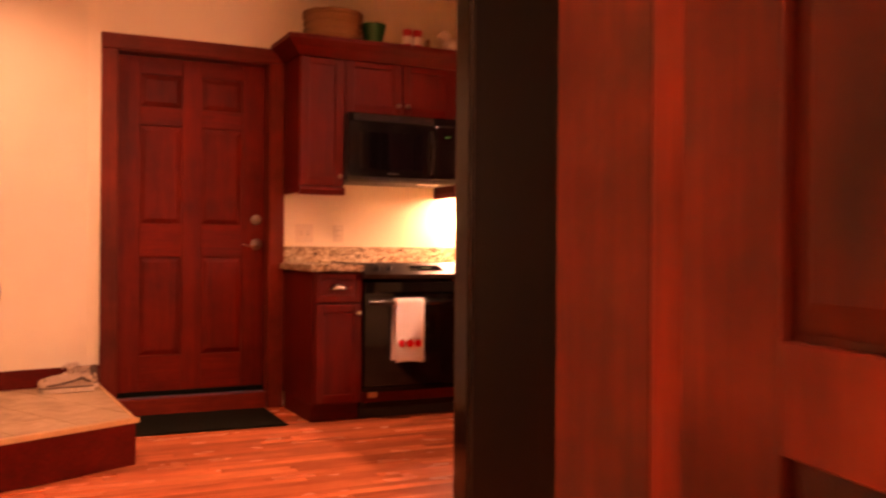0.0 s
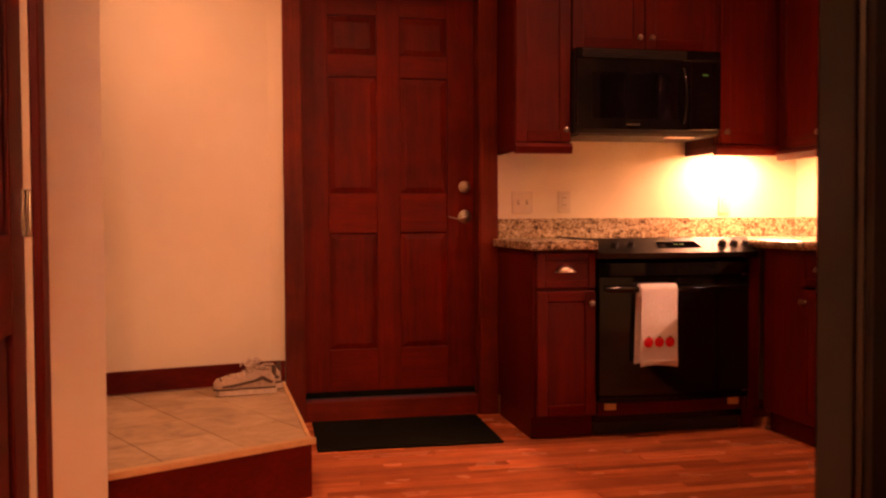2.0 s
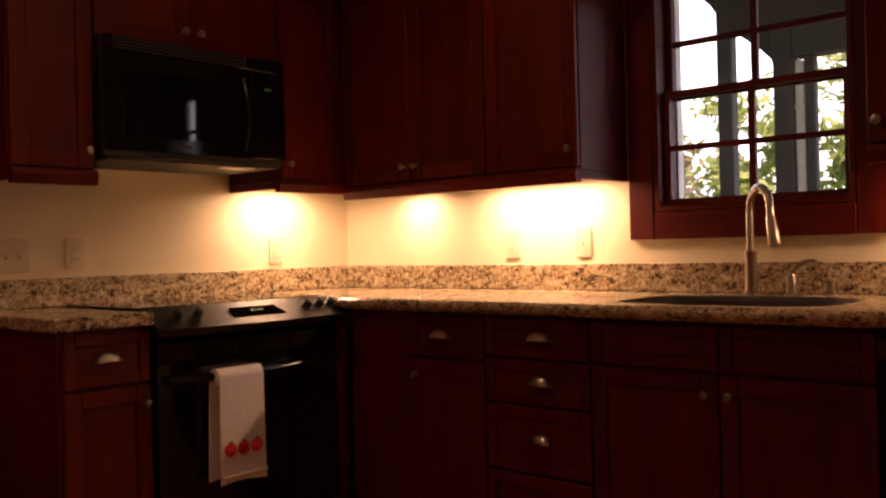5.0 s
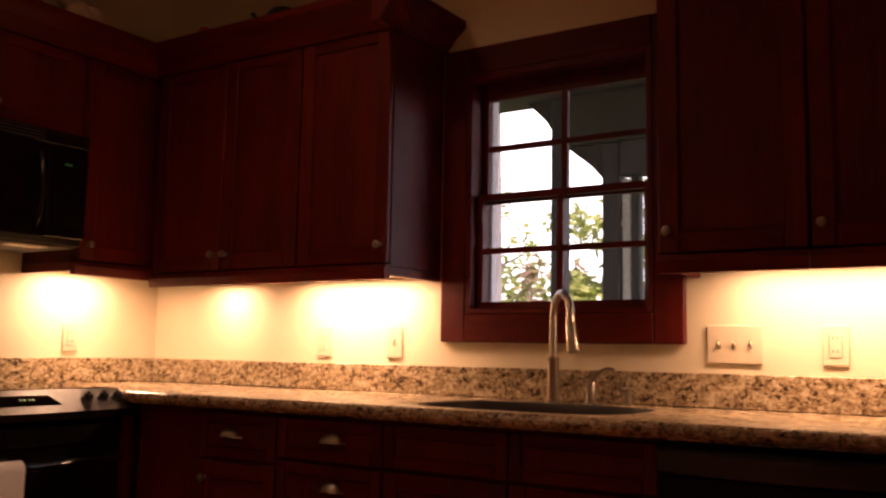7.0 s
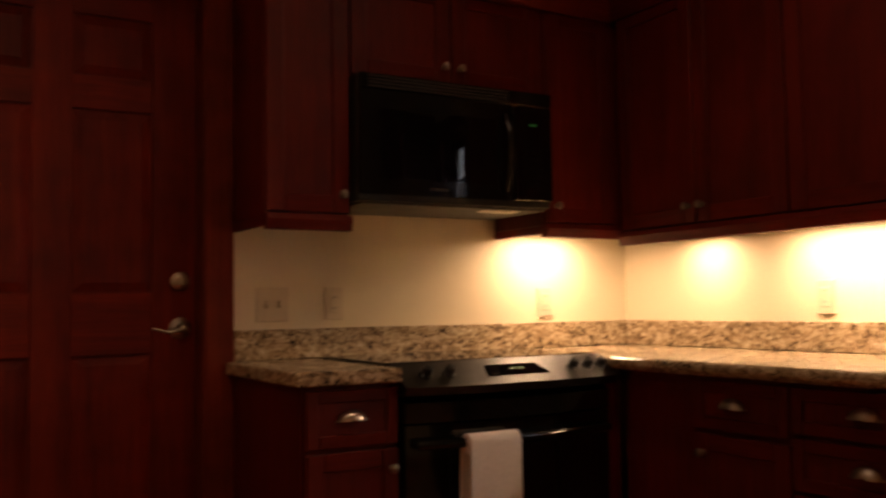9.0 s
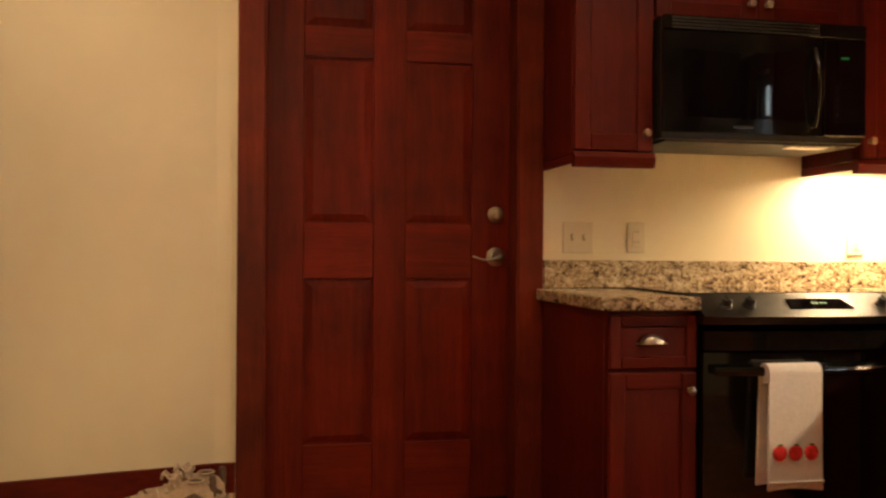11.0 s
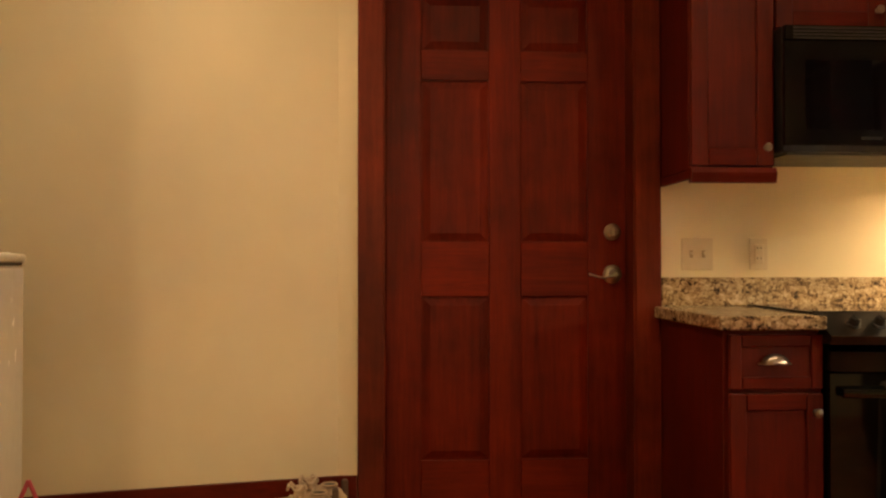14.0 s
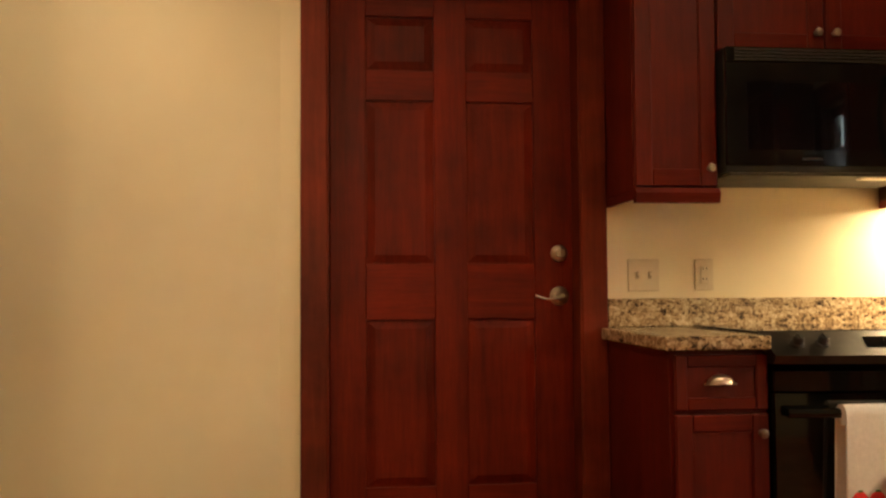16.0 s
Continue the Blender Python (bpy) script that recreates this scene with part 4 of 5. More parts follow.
for r in range(5):
    for c in range(3):
        part("button", bm_box(0.63 + c * 0.034, 0.656 + c * 0.034, MY - 0.0006, MY + 0.001, MZ0 + 0.05 + r * 0.03, MZ0 + 0.068 + r * 0.03, 0.0003), BLACK, cp)
vent = part("vent_grille", bm_box(0.003, 0.759, MY, MY + 0.021, MZ1 - 0.05, MZ1, 0.003), BLACK, mw)
for i in range(4):
    part("vent_slat", bm_box(0.03, 0.575, MY - 0.003, MY + 0.002, MZ1 - 0.045 + i * 0.011, MZ1 - 0.039 + i * 0.011, 0.001), BLACK_MATTE, vent)
part("underside", bm_box(0.02, 0.742, MY + 0.03, -0.02, 1.422, 1.4315, 0.002), plain("dull_steel_underside", (0.05, 0.045, 0.036), 0.55), mw, "dull steel underside")
part("task_lens", bm_box(0.50, 0.64, MY + 0.04, MY + 0.10, 1.417, 1.4215, 0.001), TIN_WHITE, mw, "white lamp lens")

# ---- dishwasher ----
dw = thing("dishwasher", "glossy black built-in dishwasher with bowed panel", "dishwasher", (XR, -2.572, 0), -90)
part("body", bm_box(0.004, 0.60, -0.60, -0.01, 0.1, 0.872, 0.003), WASHER_BLACK, dw)
part("door", bm_box(0.004, 0.60, -0.625, -0.60, 0.12, 0.79, 0.005), WASHER_BLACK, dw)
dp = part("control_panel", bowed(-0.645, 0.055, -0.60, 0.80, 0.868, 0.004, 0.60, 0.022), DARK_GREY, dw, smooth=True)
part("badge", bm_box(0.293, 0.313, -0.7045, -0.70, 0.826, 0.838), STEEL, dp, "small grey badge")
for i in range(8):
    part("button", bm_box(0.36 + i * 0.022, 0.372 + i * 0.022, -0.697 + 0.0042 * i, -0.66, 0.83, 0.837, 0.001), BLACK_MATTE, dp)
part("toe_panel", bm_box(0.004, 0.60, -0.57, -0.5, 0.0, 0.1), BLACK_MATTE, dw)

# ---- switches and sockets ----
def plate(name, label, category, loc, rz, w, h, kind):
    p = thing(name, label, category, loc, rz, "switches and sockets")
    part("plate", bm_box(-w / 2, w / 2, -0.007, 0, -h / 2, h / 2, 0.003, seg=2), ALMOND, p)
    n = {"socket": 1, "double": 2, "triple": 3, "single": 1}[kind]
    for i in range(n):
        cx = (i - (n - 1) / 2) * 0.046
        if kind == "socket":
            part("insert", bm_box(cx - 0.017, cx + 0.017, -0.010, -0.006, -0.034, 0.034, 0.002), ALMOND, p)
            for s in (-0.02, 0.018):
                part("slot", bm_box(cx - 0.008, cx - 0.005, -0.0108, -0.0095, s, s + 0.008), DARKSLOT, p)
                part("slot", bm_box(cx + 0.005, cx + 0.008, -0.0108, -0.0095, s, s + 0.008), DARKSLOT, p)
        else:
            part("bezel", bm_box(cx - 0.006, cx + 0.006, -0.0085, -0.006, -0.013, 0.013, 0.001), ALMOND_DARK, p)
            part("toggle", bm_box(cx - 0.004, cx + 0.004, -0.018, -0.008, -0.002, 0.009, 0.002), ALMOND, p)
    return p


plate("light_switch", "almond double light switch plate by the back door", "light switch", (-0.152, -0.001, 1.103), 0, 0.118, 0.118, "double")
plate("wall_socket", "almond wall socket above the small counter", "socket", (0.077, -0.001, 1.104), 0, 0.07, 0.115, "socket")
plate("wall_socket", "almond wall socket near the corner", "socket", (1.0, -0.001, 1.10), 0, 0.07, 0.115, "socket")
plate("wall_socket", "almond wall socket lit from above", "socket", (XR - 0.001, -1.0, 1.10), -90, 0.07, 0.115, "socket")
plate("light_switch", "almond single switch beside the window", "light switch", (XR - 0.001, -1.34, 1.10), -90, 0.07, 0.115, "single")
plate("light_switch", "almond triple switch plate beside the window", "light switch", (XR - 0.001, -2.588, 1.105), -90, 0.165, 0.115, "triple")
plate("wall_socket", "almond wall socket above the dishwasher", "socket", (XR - 0.001, -2.868, 1.105), -90, 0.07, 0.115, "socket")

# ---- kitchen window ----
win = thing("window_1", "dark cherry double-hung kitchen window with eight panes", "window", kind="structure")
fx = XR
part("window_frame", bm_box(fx - 0.02, fx + 0.12, WY1 - 0.022, WY1 - 0.001, WZ0 + 0.001, WZ1 - 0.001, 0.002), CHERRY_V, win)
part("window_frame", bm_box(fx - 0.02, fx + 0.12, WY0 + 0.001, WY0 + 0.022, WZ0 + 0.001, WZ1 - 0.001, 0.002), CHERRY_V, win)
part("window_frame", bm_box(fx - 0.02, fx + 0.12, WY0 + 0.022, WY1 - 0.022, WZ1 - 0.024, WZ1 - 0.001, 0.002), CHERRY_Y, win)
part("window_frame", bm_box(fx - 0.02, fx + 0.12, WY0 + 0.022, WY1 - 0.022, WZ0 + 0.001, WZ0 + 0.02, 0.002), CHERRY_Y, win)
part("casing", bm_box(fx - 0.022, fx - 0.001, WY1, WY1 + 0.10, WZ0 - 0.098, WZ1 + 0.10, 0.004), CHERRY_V, win)
part("casing", bm_box(fx - 0.022, fx - 0.001, WY0 - 0.098, WY0, WZ0 - 0.098, WZ1 + 0.10, 0.004), CHERRY_V, win)
part("casing", bm_box(fx - 0.0225, fx - 0.001, WY0 + 0.0005, WY1 - 0.0005, WZ1, WZ1 + 0.10, 0.004), CHERRY_Y, win)
part("casing", bm_box(fx - 0.0225, fx - 0.001, WY0 + 0.0005, WY1 - 0.0005, WZ0 - 0.098, WZ0, 0.004), CHERRY_Y, win)

part("outer_trim", bm_box(fx + 0.122, fx + 0.166, WY1 - 0.028, WY1 - 0.001, WZ0 + 0.001, WZ1 - 0.001, 0.003), DOWNSPOUT, win, "pale painted outer trim")


def sash(z0, z1, x, name, head=0.024):
    y0, y1 = WY0 + 0.023, WY1 - 0.023
    s, cy, cz = 0.024, (y0 + y1) / 2, (z0 + 0.024 + z1 - head) / 2
    b = bm_box(x, x + 0.03, y0, y0 + s, z0, z1, 0.002)
    bm_box(x, x + 0.03, y1 - s, y1, z0, z1, 0.002, b)
    bm_box(x + 0.0005, x + 0.0295, y0 + s, y1 - s, z1 - head, z1, 0.002, b)
    bm_box(x + 0.0005, x + 0.0295, y0 + s, y1 - s, z0, z0 + s, 0.002, b)
    bm_box(x + 0.004, x + 0.026, cy - 0.012, cy + 0.012, z0 + s, z1 - head, 0.002, b)
    bm_box(x + 0.0045, x + 0.0255, y0 + s, y1 - s, cz - 0.010, cz + 0.010, 0.002, b)
    sh = part(name, b, CHERRY_V, win)
    for a0, a1 in ((y0 + s, cy - 0.012), (cy + 0.012, y1 - s)):
        for c0, c1 in ((z0 + s, cz - 0.010), (cz + 0.010, z1 - head)):
            g = part("pane", bm_box(x + 0.012, x + 0.017, a0 - 0.003, a1 + 0.003, c0 - 0.003, c1 + 0.003), GLASS, sh)
            g.visible_shadow = False


ZM = 1.617
sash(WZ0 + 0.021, ZM + 0.016, fx + 0.022, "lower_sash")
sash(ZM - 0.014, WZ1 - 0.025, fx + 0.056, "upper_sash", 0.06)

# ---- refrigerator and pantry door ----
fr = thing("refrigerator", "tall black refrigerator with textured side", "refrigerator", (-0.866, -4.34, 0))
part("body", bm_box(0, 0.86, -0.25, 0.66, 0.03, 1.78, 0.008, seg=2), BLACK_TEX, fr)
part("gasket", bm_box(0.008, 0.852, 0.66, 0.675, 0.06, 1.77), BLACK_MATTE, fr)
part("door", bm_box(0.0, 0.43, 0.675, 0.765, 0.08, 1.785, 0.012, seg=3), BLACK, fr)
part("door", bm_box(0.436, 0.86, 0.675, 0.765, 0.08, 1.785, 0.012, seg=3), BLACK, fr)
part("foot_grille", bm_box(0.01, 0.85, 0.55, 0.70, 0.0, 0.075, 0.003), BLACK_MATTE, fr)
jam = thing("pantry_jamb", "knotty reddish wood jamb and casing of the pantry doorway", "door trim", kind="structure")
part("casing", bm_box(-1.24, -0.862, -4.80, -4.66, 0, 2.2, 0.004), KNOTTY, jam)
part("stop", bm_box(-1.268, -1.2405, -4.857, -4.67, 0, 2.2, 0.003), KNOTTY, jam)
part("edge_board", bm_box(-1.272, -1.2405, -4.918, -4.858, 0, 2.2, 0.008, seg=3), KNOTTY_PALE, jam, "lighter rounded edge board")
part("head", bm_box(-1.24, -0.862, -4.80, -4.64, 2.2005, CEIL - 0.001, 0.003), ALDER_H, jam)
pd = thing("door_3", "open reddish wood panel door folded back beside the hall", "door", (-1.284, -4.925, 0.012), 258, kind="structure")
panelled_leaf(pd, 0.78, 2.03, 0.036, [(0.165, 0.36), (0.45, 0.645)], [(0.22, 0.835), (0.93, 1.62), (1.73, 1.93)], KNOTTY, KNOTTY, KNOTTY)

# ---- floor mat ----
solid("door_mat", bm_box(-0.42, 0.42, -0.285, 0.285, 0.0, 0.012, 0.005), RUBBER, "black ribbed rubber door mat on the floor", "door mat", loc=(-0.845, -0.335, 0.001), rz=-1.5)

# ---- shoes ----
def shoe(loc, rz, label):
    s = thing("shoe", label, "shoe", loc, rz, "pair of shoes")
    n, loops = 14, []
    b = bmesh.new()
    sb = bmesh.new()
    prof = [(0.0, 0.030, 0.060), (0.03, 0.037, 0.085), (0.08, 0.036, 0.092), (0.12, 0.036, 0.088), (0.155, 0.040, 0.075), (0.195, 0.047, 0.06), (0.235, 0.046, 0.058), (0.262, 0.038, 0.052), (0.276, 0.02, 0.036)]
    for x, w, h in prof:
        loop = []
        for i in range(n):
            a = math.pi * i / (n - 1)
            loop.append(b.verts.new((x, w * math.cos(a) * (1 - 0.25 * math.sin(a) ** 3), 0.022 + h * max(0.0, math.sin(a)) ** 0.8)))
        loops.append(loop)
    for p, q in zip(loops, loops[1:]):
        for i in range(n - 1):
            b.faces.new((p[i], p[i + 1], q[i + 1], q[i]))
        b.faces.new((p[0], q[0], q[n - 1], p[n - 1]))
    b.faces.new(loops[0])
    b.faces.new(loops[-1])
    bmesh.ops.recalc_face_normals(b, faces=b.faces)
    part("upper", b, SHOE, s, smooth=True)
    out = [(x - 0.006, w + 0.006) for x, w, h in prof]
    poly = [(x, w) for x, w in out] + [(x, -w) for x, w in reversed(out)]
    part("sole", bm_prism(poly, 0.0, 0.026), SOLE, s, "thick cream rubber sole")
    for sd in (-1, 1):
        side = [(0.015, sd * 0.037, 0.05), (0.06, sd * 0.0385, 0.075), (0.10, sd * 0.0375, 0.06), (0.15, sd * 0.0415, 0.052), (0.19, sd * 0.0475, 0.045), (0.24, sd * 0.044, 0.04)]
        part("side_overlay", bm_tube(side, [0.006, 0.009, 0.006, 0.006, 0.006, 0.005], 8), SHOE_DARK, s, "brown suede overlay", True)
        part("welt", bm_tube([(x, sd * (w + 0.004), 0.027) for x, w, h in prof], 0.0045, 6), SHOE_DARK, s, smooth=True)
    part("heel_tab", bm_box(-0.008, 0.012, -0.014, 0.014, 0.06, 0.125, 0.006, seg=2), SHOE_DARK, s, "brown heel tab")
    part("inside", bm_lathe([(0.026, 0.112), (0.0, 0.109)], steps=18, at=(0.055, 0, 0.0)), DARKSLOT, s)
    part("toe_cap", bm_tube([(0.225, -0.04, 0.035), (0.245, -0.02, 0.068), (0.25, 0.0, 0.074), (0.245, 0.02, 0.068), (0.225, 0.04, 0.035)], 0.006, 8), SHOE_DARK, s, "stitched toe cap", True)
    part("opening", bm_lathe([(0.026, 0), (0.03, 0.004), (0.026, 0.008), (0.02, 0.002)], steps=18, at=(0.055, 0, 0.108)), SHOE, s, smooth=True)
    part("tongue", bm_box(0.10, 0.13, -0.022, 0.022, 0.10, 0.135, 0.008, seg=2), SHOE, s)
    for i in range(4):
        x = 0.115 + 0.024 * i
        z = 0.117 - 0.014 * i
        pts = [(x, -0.024, z - 0.016), (x + 0.006, -0.01, z), (x + 0.004, 0.01, z), (x, 0.024, z - 0.016)]
        part("lace", bm_tube(pts, 0.0042, 8), SOLE, s, "flat cream lace", True)
    loop = [(0.125 + 0.03 * math.cos(a), 0.03 * math.sin(a), 0.125 + 0.02 * math.sin(2 * a) ** 2) for a in [2 * math.pi * i / 14 for i in range(15)]]
    part("lace", bm_tube(loop, 0.004, 8), SOLE, s, "looped cream lace", True)
    return s


shoe((-1.42, -0.165, 0.2185), 197, "worn beige suede trainer with cream laces")
shoe((-1.445, -0.285, 0.2185), 186, "worn beige suede trainer beside its pair")

# ---- washing machine and hanger ----
wm = thing("washing_machine", "white top-loading washing machine on the tiled platform", "washing machine", (-2.655, -0.77, 0.2185), 13)
part("body", bm_box(-0.34, 0.34, -0.33, 0.33, 0.02, 0.845, 0.015, seg=3), WHITE_ENAMEL, wm)
part("lid", bm_box(-0.345, 0.345, -0.335, 0.335, 0.853, 0.88, 0.01, seg=2), WHITE_ENAMEL, wm)
part("lid_gap", bm_box(-0.335, 0.335, -0.325, 0.325, 0.845, 0.854), DARKSLOT, wm)
part("hinge_rail", bm_box(-0.30, 0.30, 0.30, 0.335, 0.8805, 0.886, 0.002), WHITE_ENAMEL, wm)
for cx in (-0.28, 0.28):
    for cy in (-0.27, 0.27):
        part("foot", bm_lathe([(0.02, 0), (0.02, 0.01), (0.012, 0.021)], steps=12, at=(cx, cy, 0)), BLACK_MATTE, wm)
hang = thing("coat_hanger", "pink plastic hanger leaning beside the washing machine", "hanger", (-2.180, -0.90, 0.2185), 8)
part("frame", bm_tube([(0, 0, 0.305), (-0.035, 0, 0.22), (-0.062, 0, 0.02), (-0.05, 0, 0.006), (0.05, 0, 0.006), (0.062, 0, 0.02), (0.035, 0, 0.22), (0, 0, 0.305)], 0.0055, 8), PINK, hang, smooth=True)

# ---- decorations on the cabinet tops ----
TOPZ = 2.2795
basket = thing("wicker_basket", "brown wicker basket on top of the cabinets", "basket", (-0.04, -0.20, TOPZ))
part("body", bm_lathe([(0.14, 0), (0.165, 0.03), (0.175, 0.12), (0.18, 0.19), (0.172, 0.19), (0.165, 0.12), (0.15, 0.03), (0.0, 0.02)], steps=28), WICKER, basket, smooth=True)
for hz in (0.045, 0.085, 0.125, 0.165, 0.19):
    rr = 0.166 + 0.014 * hz / 0.19 + 0.003
    part("weave_ring", bm_tube([(rr * math.cos(a), rr * math.sin(a), hz + 0.003 * math.sin(12 * a)) for a in [2 * math.pi * i / 36 for i in range(37)]], 0.008, 6), WICKER, basket, smooth=True)
pot = thing("green_pot", "small green glazed pot on the cabinet top", "pot", (0.22, -0.24, TOPZ))
part("body", bm_lathe([(0.05, 0), (0.06, 0.05), (0.078, 0.13), (0.08, 0.15), (0.074, 0.15), (0.055, 0.05), (0.0, 0.02)], steps=24), GREEN_POT, pot, smooth=True)
for dx, lab in ((0.43, "red and white tin on the cabinet top"), (0.50, "red and white tin beside its twin")):
    tin = thing("tin", lab, "tin", (dx, -0.30, TOPZ), group="tins")
    part("body", bm_lathe([(0.03, 0), (0.031, 0.004), (0.031, 0.125), (0.03, 0.13)], steps=20), TIN_RED, tin, smooth=True)
    part("label_band", bm_lathe([(0.0315, 0.035), (0.0318, 0.037), (0.0318, 0.085), (0.0315, 0.087)], steps=20), TIN_WHITE, tin, "white label band", True)
    part("lid", bm_lathe([(0.029, 0.13), (0.03, 0.134), (0.0, 0.136)], steps=20), TIN_WHITE, tin, smooth=True)
fig = thing("figurine", "small brown figurine between tins", "ornament", (0.575, -0.30, TOPZ))
part("body", bm_lathe([(0.02, 0), (0.024, 0.02), (0.014, 0.05), (0.018, 0.065), (0.008, 0.085), (0.0, 0.088)], steps=14), WICKER, fig, smooth=True)
# black and white toy animal as a plain lumpy shape
cb = bmesh.new()
for sx, sy, sz, r in ((0, 0, 0.06, 0.06), (0.06, 0, 0.07, 0.05), (-0.05, 0.0, 0.12, 0.042), (-0.085, -0.01, 0.115, 0.024), (0.03, -0.05, 0.03, 0.028), (-0.03, -0.05, 0.03, 0.028)):
    made = bmesh.ops.create_icosphere(cb, subdivisions=2, radius=r)["verts"]
    bmesh.ops.translate(cb, vec=(sx, sy, sz), verts=made)
solid("toy_cow", cb, TIN_WHITE, "white and black ceramic animal ornament on the cabinets", "ornament", smooth=True, loc=(0.76, -0.27, TOPZ))
for pos, mat, h, lab in (((1.18, -0.52), TIN_RED, 0.10, "red spice tin on the cabinet top"), ((1.20, -0.66), WICKER, 0.07, "small brown jar on the cabinet top")):
    j = thing("jar", lab, "jar", (pos[0], pos[1], TOPZ), group="jars on the cabinet tops")
    part("body", bm_lathe([(0.024, 0), (0.027, 0.01), (0.027, h * 0.8), (0.02, h)], steps=18), mat, j, smooth=True)
    part("lid", bm_lathe([(0.021, h), (0.021, h + 0.014), (0.0, h + 0.016)], steps=18), TIN_WHITE, j, smooth=True)
teapot = thing("watering_can", "dark green metal watering can on the cabinets", "watering can", (1.22, -0.92, TOPZ))
part("body", bm_lathe([(0.07, 0), (0.075, 0.01), (0.068, 0.09), (0.05, 0.11), (0.0, 0.112)], steps=24), plain("dark_green_metal", (0.03, 0.06, 0.05), 0.35, 0.6), teapot, smooth=True)
part("spout", bm_tube([(0, 0.06, 0.03), (0, 0.12, 0.07), (0, 0.17, 0.13)], [0.016, 0.011, 0.009], 10), plain("dark_green_spout", (0.03, 0.06, 0.05), 0.35, 0.6), teapot, smooth=True)
hen = bmesh.new()
for sx, sy, sz, r in ((0, 0, 0.05, 0.055), (0, -0.06, 0.06, 0.045), (0, 0.06, 0.085, 0.03)):
    made = bmesh.ops.create_icosphere(hen, subdivisions=2, radius=r)["verts"]
    bmesh.ops.translate(hen, vec=(sx, sy, sz), verts=made)
solid("ceramic_hen", hen, plain("terracotta_glaze", (0.45, 0.16, 0.08), 0.4), "terracotta ceramic bird on the cabinet top", "ornament", smooth=True, loc=(1.22, -1.16, TOPZ))
gb = thing("green_bottle", "green glass bottle on the cabinet top", "bottle", (1.22, -1.36, TOPZ))
part("body", bm_lathe([(0.035, 0), (0.037, 0.01), (0.037, 0.16), (0.014, 0.2), (0.013, 0.26), (0.015, 0.262), (0.0, 0.265)], steps=20), GREEN_POT, gb, smooth=True)

# ---- outside ----
solid("ground", bm_box(-80, 220, -160, 160, -0.6, -0.45), GRASS, "green lawn around the house", "ground", "structure")
solid("porch_floor", bm_box(XR + 0.16, 4.6, -4.63, 4.0, -0.44, -0.12), POST_GREY, "grey weathered porch boards", "porch floor", "structure")
solid("roof", bm_box(-4.5, XR + 0.16, -10.2, 1.2, CEIL + 0.13, CEIL + 0.35), SOFFIT, "house roof over the rooms", "roof", "structure")
solid("porch_roof", bm_box(XR + 0.16, 4.2, -3.4, -0.10, 2.76, 2.86), SOFFIT, "dark boarded porch ceiling", "porch ceiling", "structure")
solid("porch_beam", bm_box(4.02, 4.18, -3.4, -0.79, 2.42, 2.755), SOFFIT, "heavy dark porch beam", "beam", "structure")
solid("porch_tie", bm_box(4.03, 4.17, -3.4, -1.19, 2.20, 2.418), POST_GREY, "lower dark porch tie beam", "beam", "structure")


def porch_post(y, w, label, top, x=4.1, brace=()):
    p = thing("porch_post", label, "post", (x, y, -0.12), group="porch posts")
    part("shaft", bm_box(-w / 2, w / 2, -w / 2, w / 2, 0.0, top + 0.12, 0.01), POST_GREY, p)
    part("base", bm_box(-w / 2 - 0.015, w / 2 + 0.015, -w / 2 - 0.015, w / 2 + 0.015, 0.0, 0.15, 0.01), POST_GREY, p)
    if brace:
        corner = [(0.0, brace[-1][2] + 0.03), (0.0, brace[0][2] - 0.05)]
        part("brace", bm_profile_x([(q[1], q[2]) for q in brace] + [(brace[-1][1], brace[-1][2] + 0.03)] + corner, -0.035, 0.035), SOFFIT, p)
    return p


# brace points are measured from the foot of each post
porch_post(-0.74, 0.10, "slim grey weathered porch post with a short curved brace", 2.755, brace=[(0, 0.04, 2.66), (0, 0.09, 2.74), (0, 0.15, 2.80), (0, 0.22, 2.87)])
porch_post(-1.118, 0.12, "weathered porch post with a slanting brace", 2.418, brace=[(0, 0.05, 2.30), (0, 0.14, 2.40), (0, 0.30, 2.53)])
sp = thing("downspout", "white metal downspout on the porch", "downspout", (4.1, -1.209, -0.12))
part("pipe", bm_box(-0.028, 0.028, -0.028, 0.028, 0, 2.3, 0.008), DOWNSPOUT, sp)
for bz in (0.4, 2.0):
    part("strap", bm_box(-0.031, 0.031, -0.031, 0.031, bz, bz + 0.03, 0.002), DOWNSPOUT, sp)
porch_post(-1.272, 0.066, "thin grey porch corner post", 2.198)


def leaf_cloud(b, rng_, cx, cy, cz, r, count, size):
    for _ in range(count):
        d = Vector((rng_.gauss(0, 1), rng_.gauss(0, 1), rng_.gauss(0, 0.8)))
        d = d.normalized() * r * rng_.random() ** 0.45
        c = Vector((cx, cy, cz)) + d
        u = Vector((rng_.gauss(0, 1), rng_.gauss(0, 1), rng_.gauss(0, 1))).normalized()
        v = u.orthogonal().normalized()
        s = size * rng_.uniform(0.6, 1.4)
        b.faces.new([b.verts.new(c + q) for q in (u * s, v * s * 0.45, -u * s, -v * s * 0.45)])


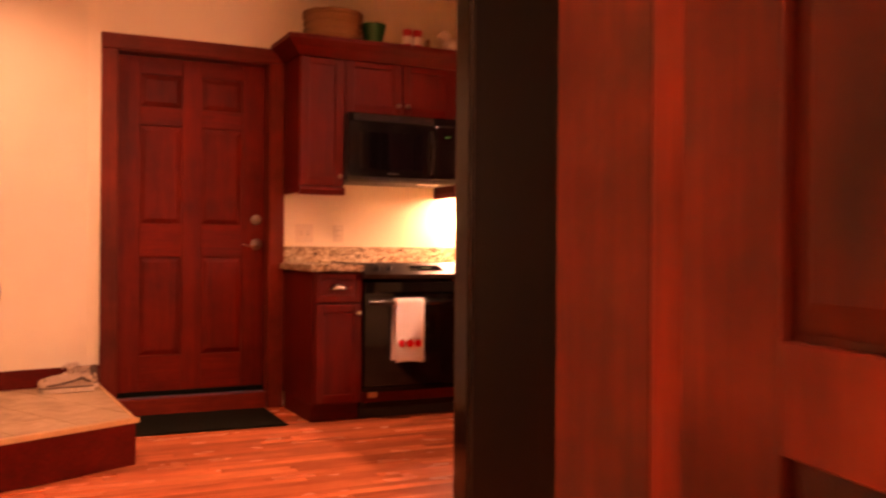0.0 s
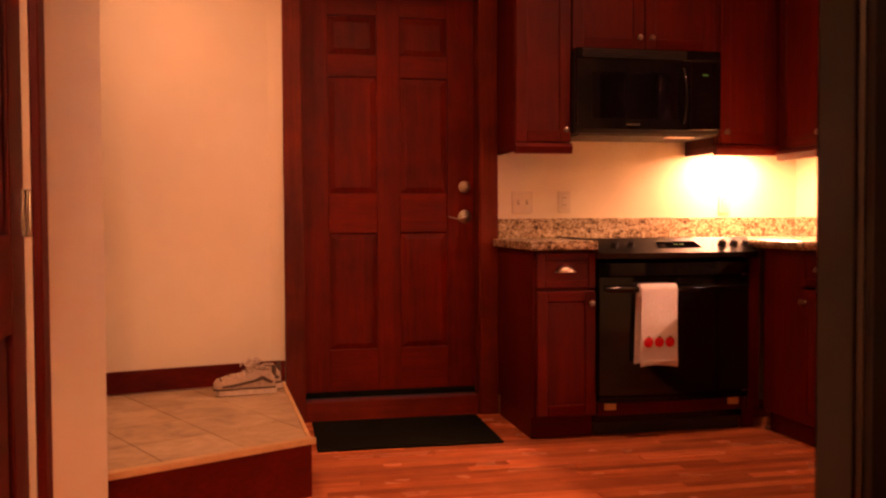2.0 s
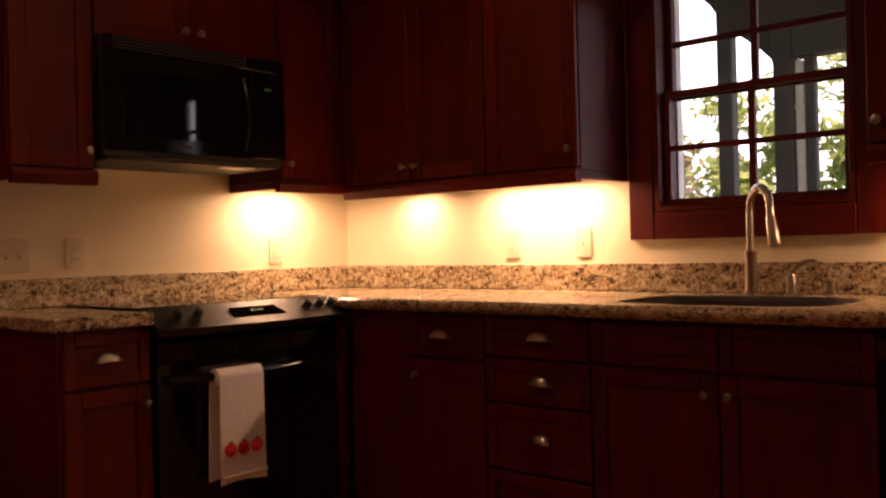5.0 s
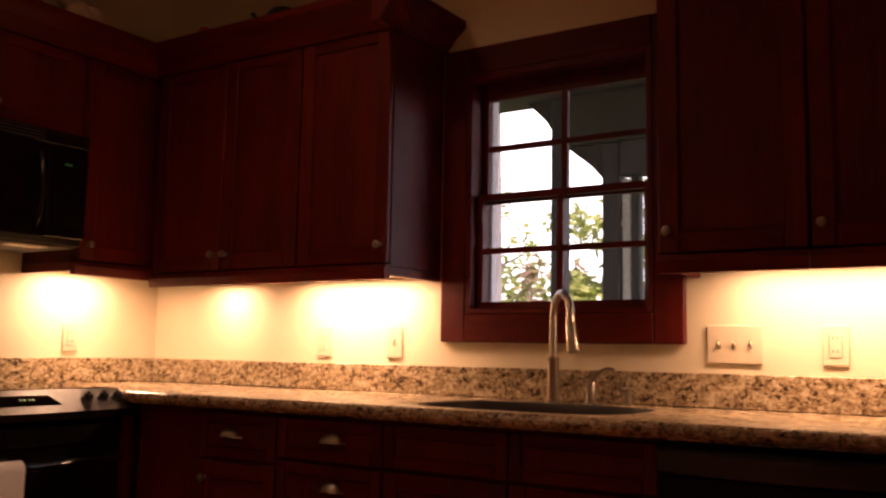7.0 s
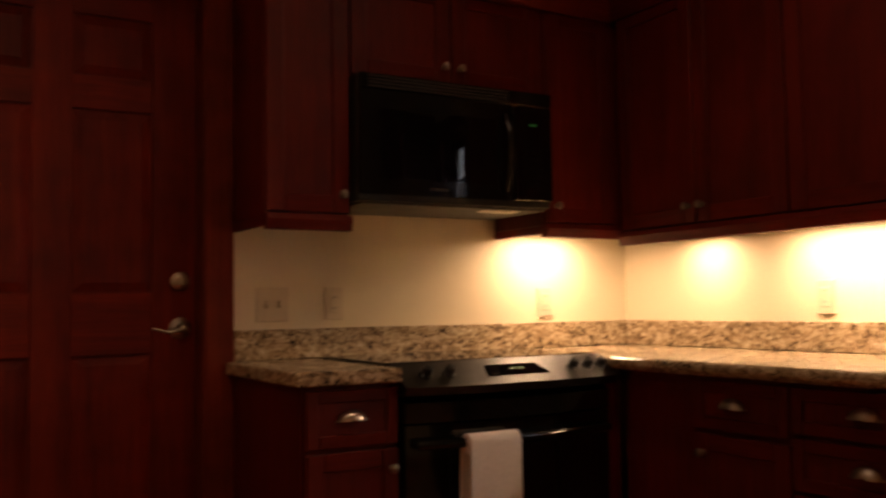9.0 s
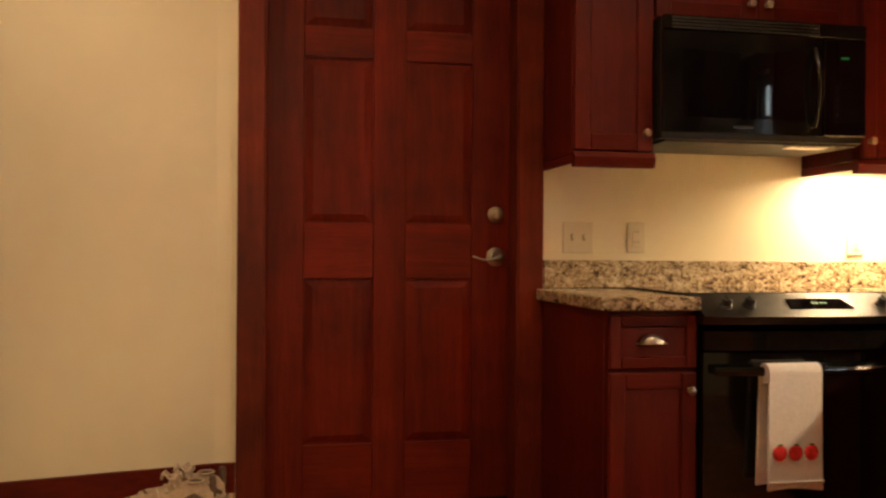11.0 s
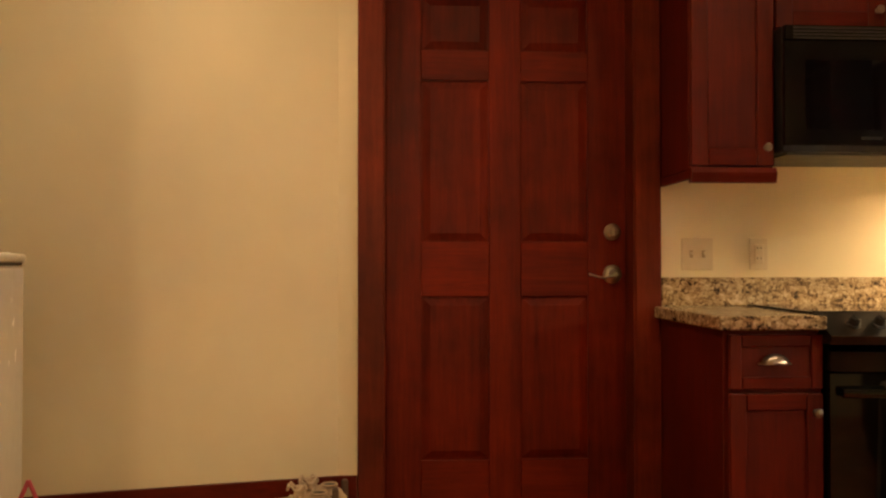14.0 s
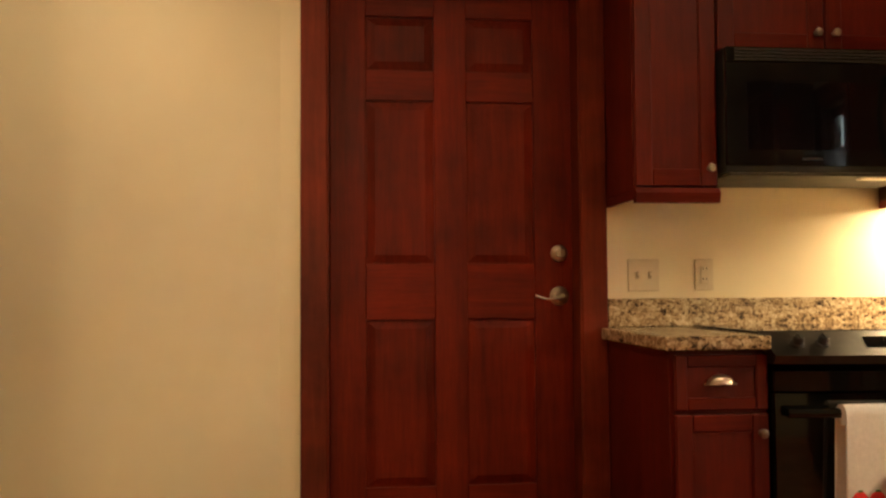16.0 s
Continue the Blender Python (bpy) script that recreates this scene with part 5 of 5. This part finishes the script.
def tree(loc, h, r, mat, seed, label, trunk_r=0.14):
    rg = random.Random(seed)
    t = thing("tree", label, "tree", loc, group="garden trees")
    tb = bm_tube([(0, 0, 0), (0.05, 0.03, h * 0.3), (0.02, -0.05, h * 0.6), (0.1, 0, h * 0.95)], [trunk_r, trunk_r * 0.8, trunk_r * 0.55, trunk_r * 0.2], 10)
    b = bmesh.new()
    for i in range(9):
        a, z = rg.uniform(0, 6.28), h * rg.uniform(0.35, 0.85)
        e = Vector((math.cos(a) * r * rg.uniform(0.5, 0.95), math.sin(a) * r * rg.uniform(0.5, 0.95), z + h * 0.15))
        bm_tube([(0, 0, z - 0.1), tuple(e * 0.5 + Vector((0, 0, z * 0.5))), tuple(e)], [trunk_r * 0.4, trunk_r * 0.25, trunk_r * 0.08], 6, tb)
        leaf_cloud(b, rg, e.x, e.y, e.z, r * 0.5, 150, 0.15)
    part("trunk", tb, BARK, t, smooth=True)
    part("crown", b, mat, t)
    return t


def bush(loc, r, h, mat, seed, label, count=130, size=0.09):
    """A shrub of leaf clumps on several stems, h high."""
    rg = random.Random(seed)
    t = thing("bush", label, "bush", loc, group="garden bushes")
    b, st = bmesh.new(), bmesh.new()
    for i in range(14):
        q = Vector((rg.uniform(-r, r), rg.uniform(-r, r), rg.uniform(0.1, 1.0) * h))
        leaf_cloud(b, rg, q.x, q.y, q.z, r * 0.55, count, size)
        if i % 3 == 0:
            bm_tube([(0.05 * i - 0.3, 0, 0), (q.x * 0.6, q.y * 0.6, q.z * 0.6), tuple(q)], [0.02, 0.012, 0.005], 6, st)
    part("foliage", b, mat, t)
    part("stems", st, BARK, t)
    return t


log = thing("tree", "grey rough-barked tree trunk close to the porch", "tree", (6.4, 1.12, -0.45))
part("trunk", bm_tube([(0, 0, 0), (0.03, 0.02, 1.5), (-0.02, 0.0, 3.0), (0.02, 0.05, 6.0)], [0.15, 0.13, 0.12, 0.08], 16), BARK, log, smooth=True)
lb = bmesh.new()
rg0 = random.Random(5)
for i in range(7):
    leaf_cloud(lb, rg0, rg0.uniform(-1.6, 1.6), rg0.uniform(-1.6, 1.6), rg0.uniform(4.6, 6.5), 0.9, 160, 0.12)
part("crown", lb, LEAF_A, log)
tree((17, 7.6, -0.45), 5.5, 2.0, LEAF_A, 11, "young leafy green garden tree")
tree((19, 2.2, -0.45), 6.2, 2.4, LEAF_A, 12, "broad green garden tree")
bush((10, 1.55, -0.45), 0.62, 3.5, LEAF_A, 21, "tall bright green garden shrub")
bush((9.6, 0.55, -0.45), 0.55, 3.0, LEAF_A, 22, "leafy green shrub near the porch")
bush((10.8, 2.75, -0.45), 0.5, 2.9, LEAF_B, 23, "loose shrub with reddish young leaves", 60)
bush((11.5, 4.0, -0.45), 0.8, 1.5, LEAF_A, 24, "low spreading green bush")
bush((12.5, 2.9, -0.45), 0.8, 1.7, LEAF_A, 25, "low rounded green bush")

# bright hazy sky low over the garden
hz_m, hz_n, hz_l, hz_p = material("bright_haze")
hz_v = coords(hz_n, hz_l, (1, 1, 1))
hz_r = ramp(hz_n, [(0.35, (0.72, 0.86, 0.90)), (0.65, (0.74, 0.84, 1.0))])
hz_l.new(noise_tex(hz_n, hz_l, hz_v, 0.05, 4), hz_r.inputs[0])
hz_l.new(hz_r.outputs[0], hz_p.inputs["Emission Color"])
hz_p.inputs["Emission Strength"].default_value = 2.1
solid("backdrop", bm_box(70, 70.2, -220, 120, -0.5, 70), hz_m, "bright hazy sky beyond the garden", "backdrop", "structure")

# ---- platform tiles ----
tiles = bm_prism([(PA.x - 0.012, PA.y + 0.03), (PC.x - 0.014, PC.y - 0.004), (PD.x + 0.0, PD.y), (-3.13, -1.65), (PB.x - 0.01, -1.65), (PB.x - 0.006, PB.y + 0.026)], 0.197, 0.211)
part("grout_bed", tiles, GROUT, platform)


def clip_poly(poly, a, nrm):
    """The part of a polygon on the side of the line through a that nrm points to."""
    out = []
    for p, q in zip(poly, poly[1:] + poly[:1]):
        dp, dq = (p - a).dot(nrm), (q - a).dot(nrm)
        if dp >= 0:
            out.append(p)
        if dp * dq < 0:
            out.append(p + (q - p) * (dp / (dp - dq)))
    return out


edges = [(PA + Vector((-0.015, 0.03)), -eo), (PA + Vector((-0.016, 0)), Vector((-1, -0.046)).normalized()), (PC + Vector((0, -0.016)), Vector((nd.y, -nd.x)).normalized() * (1 if nd.x < 0 and Vector((nd.y, -nd.x)).y < 0 else -1)), (Vector((-3.12, -1)), Vector((1, 0))), (Vector((0, -1.645)), Vector((0, 1)))]
side_u, side_v, ts = ed, -eo, 0.298
for i in range(-1, 7):
    for j in range(-2, 6):
        o = PA + side_u * (i * ts - 0.05) + side_v * (j * ts + 0.02)
        g = 0.0025
        poly = [o + side_u * g + side_v * g, o + side_u * (ts - g) + side_v * g, o + side_u * (ts - g) + side_v * (ts - g), o + side_u * g + side_v * (ts - g)]
        for a, nrm in edges:
            poly = clip_poly(poly, a, nrm) if len(poly) > 2 else poly
        if len(poly) > 2:
            part("tile", bm_prism([tuple(p) for p in poly], 0.2112, 0.2145), TILE, platform)

# ---- floor strips ----
PW = 0.0572
plank_meshes = {}
rgp = random.Random(3)


def plank_mesh(length):
    if length not in plank_meshes:
        plank_meshes[length] = mesh_of("plank", bm_box(0.0006, length - 0.0006, 0.0005, PW - 0.0005, -0.006, 0.0, 0.0012), OAK)
    return plank_meshes[length]


y = -0.001
LEN = [0.45, 0.6, 0.75, 0.9, 1.05, 1.2]
while y > -4.35:
    x = -1.42 - rgp.random() * 0.5
    while x < 0.93:
        ln = rgp.choice([v for v in LEN if x + v < 1.43])
        o = new("plank", plank_mesh(ln))
        o.parent = floor
        o.location = (x, y - PW, 0)
        x += ln
    y -= PW
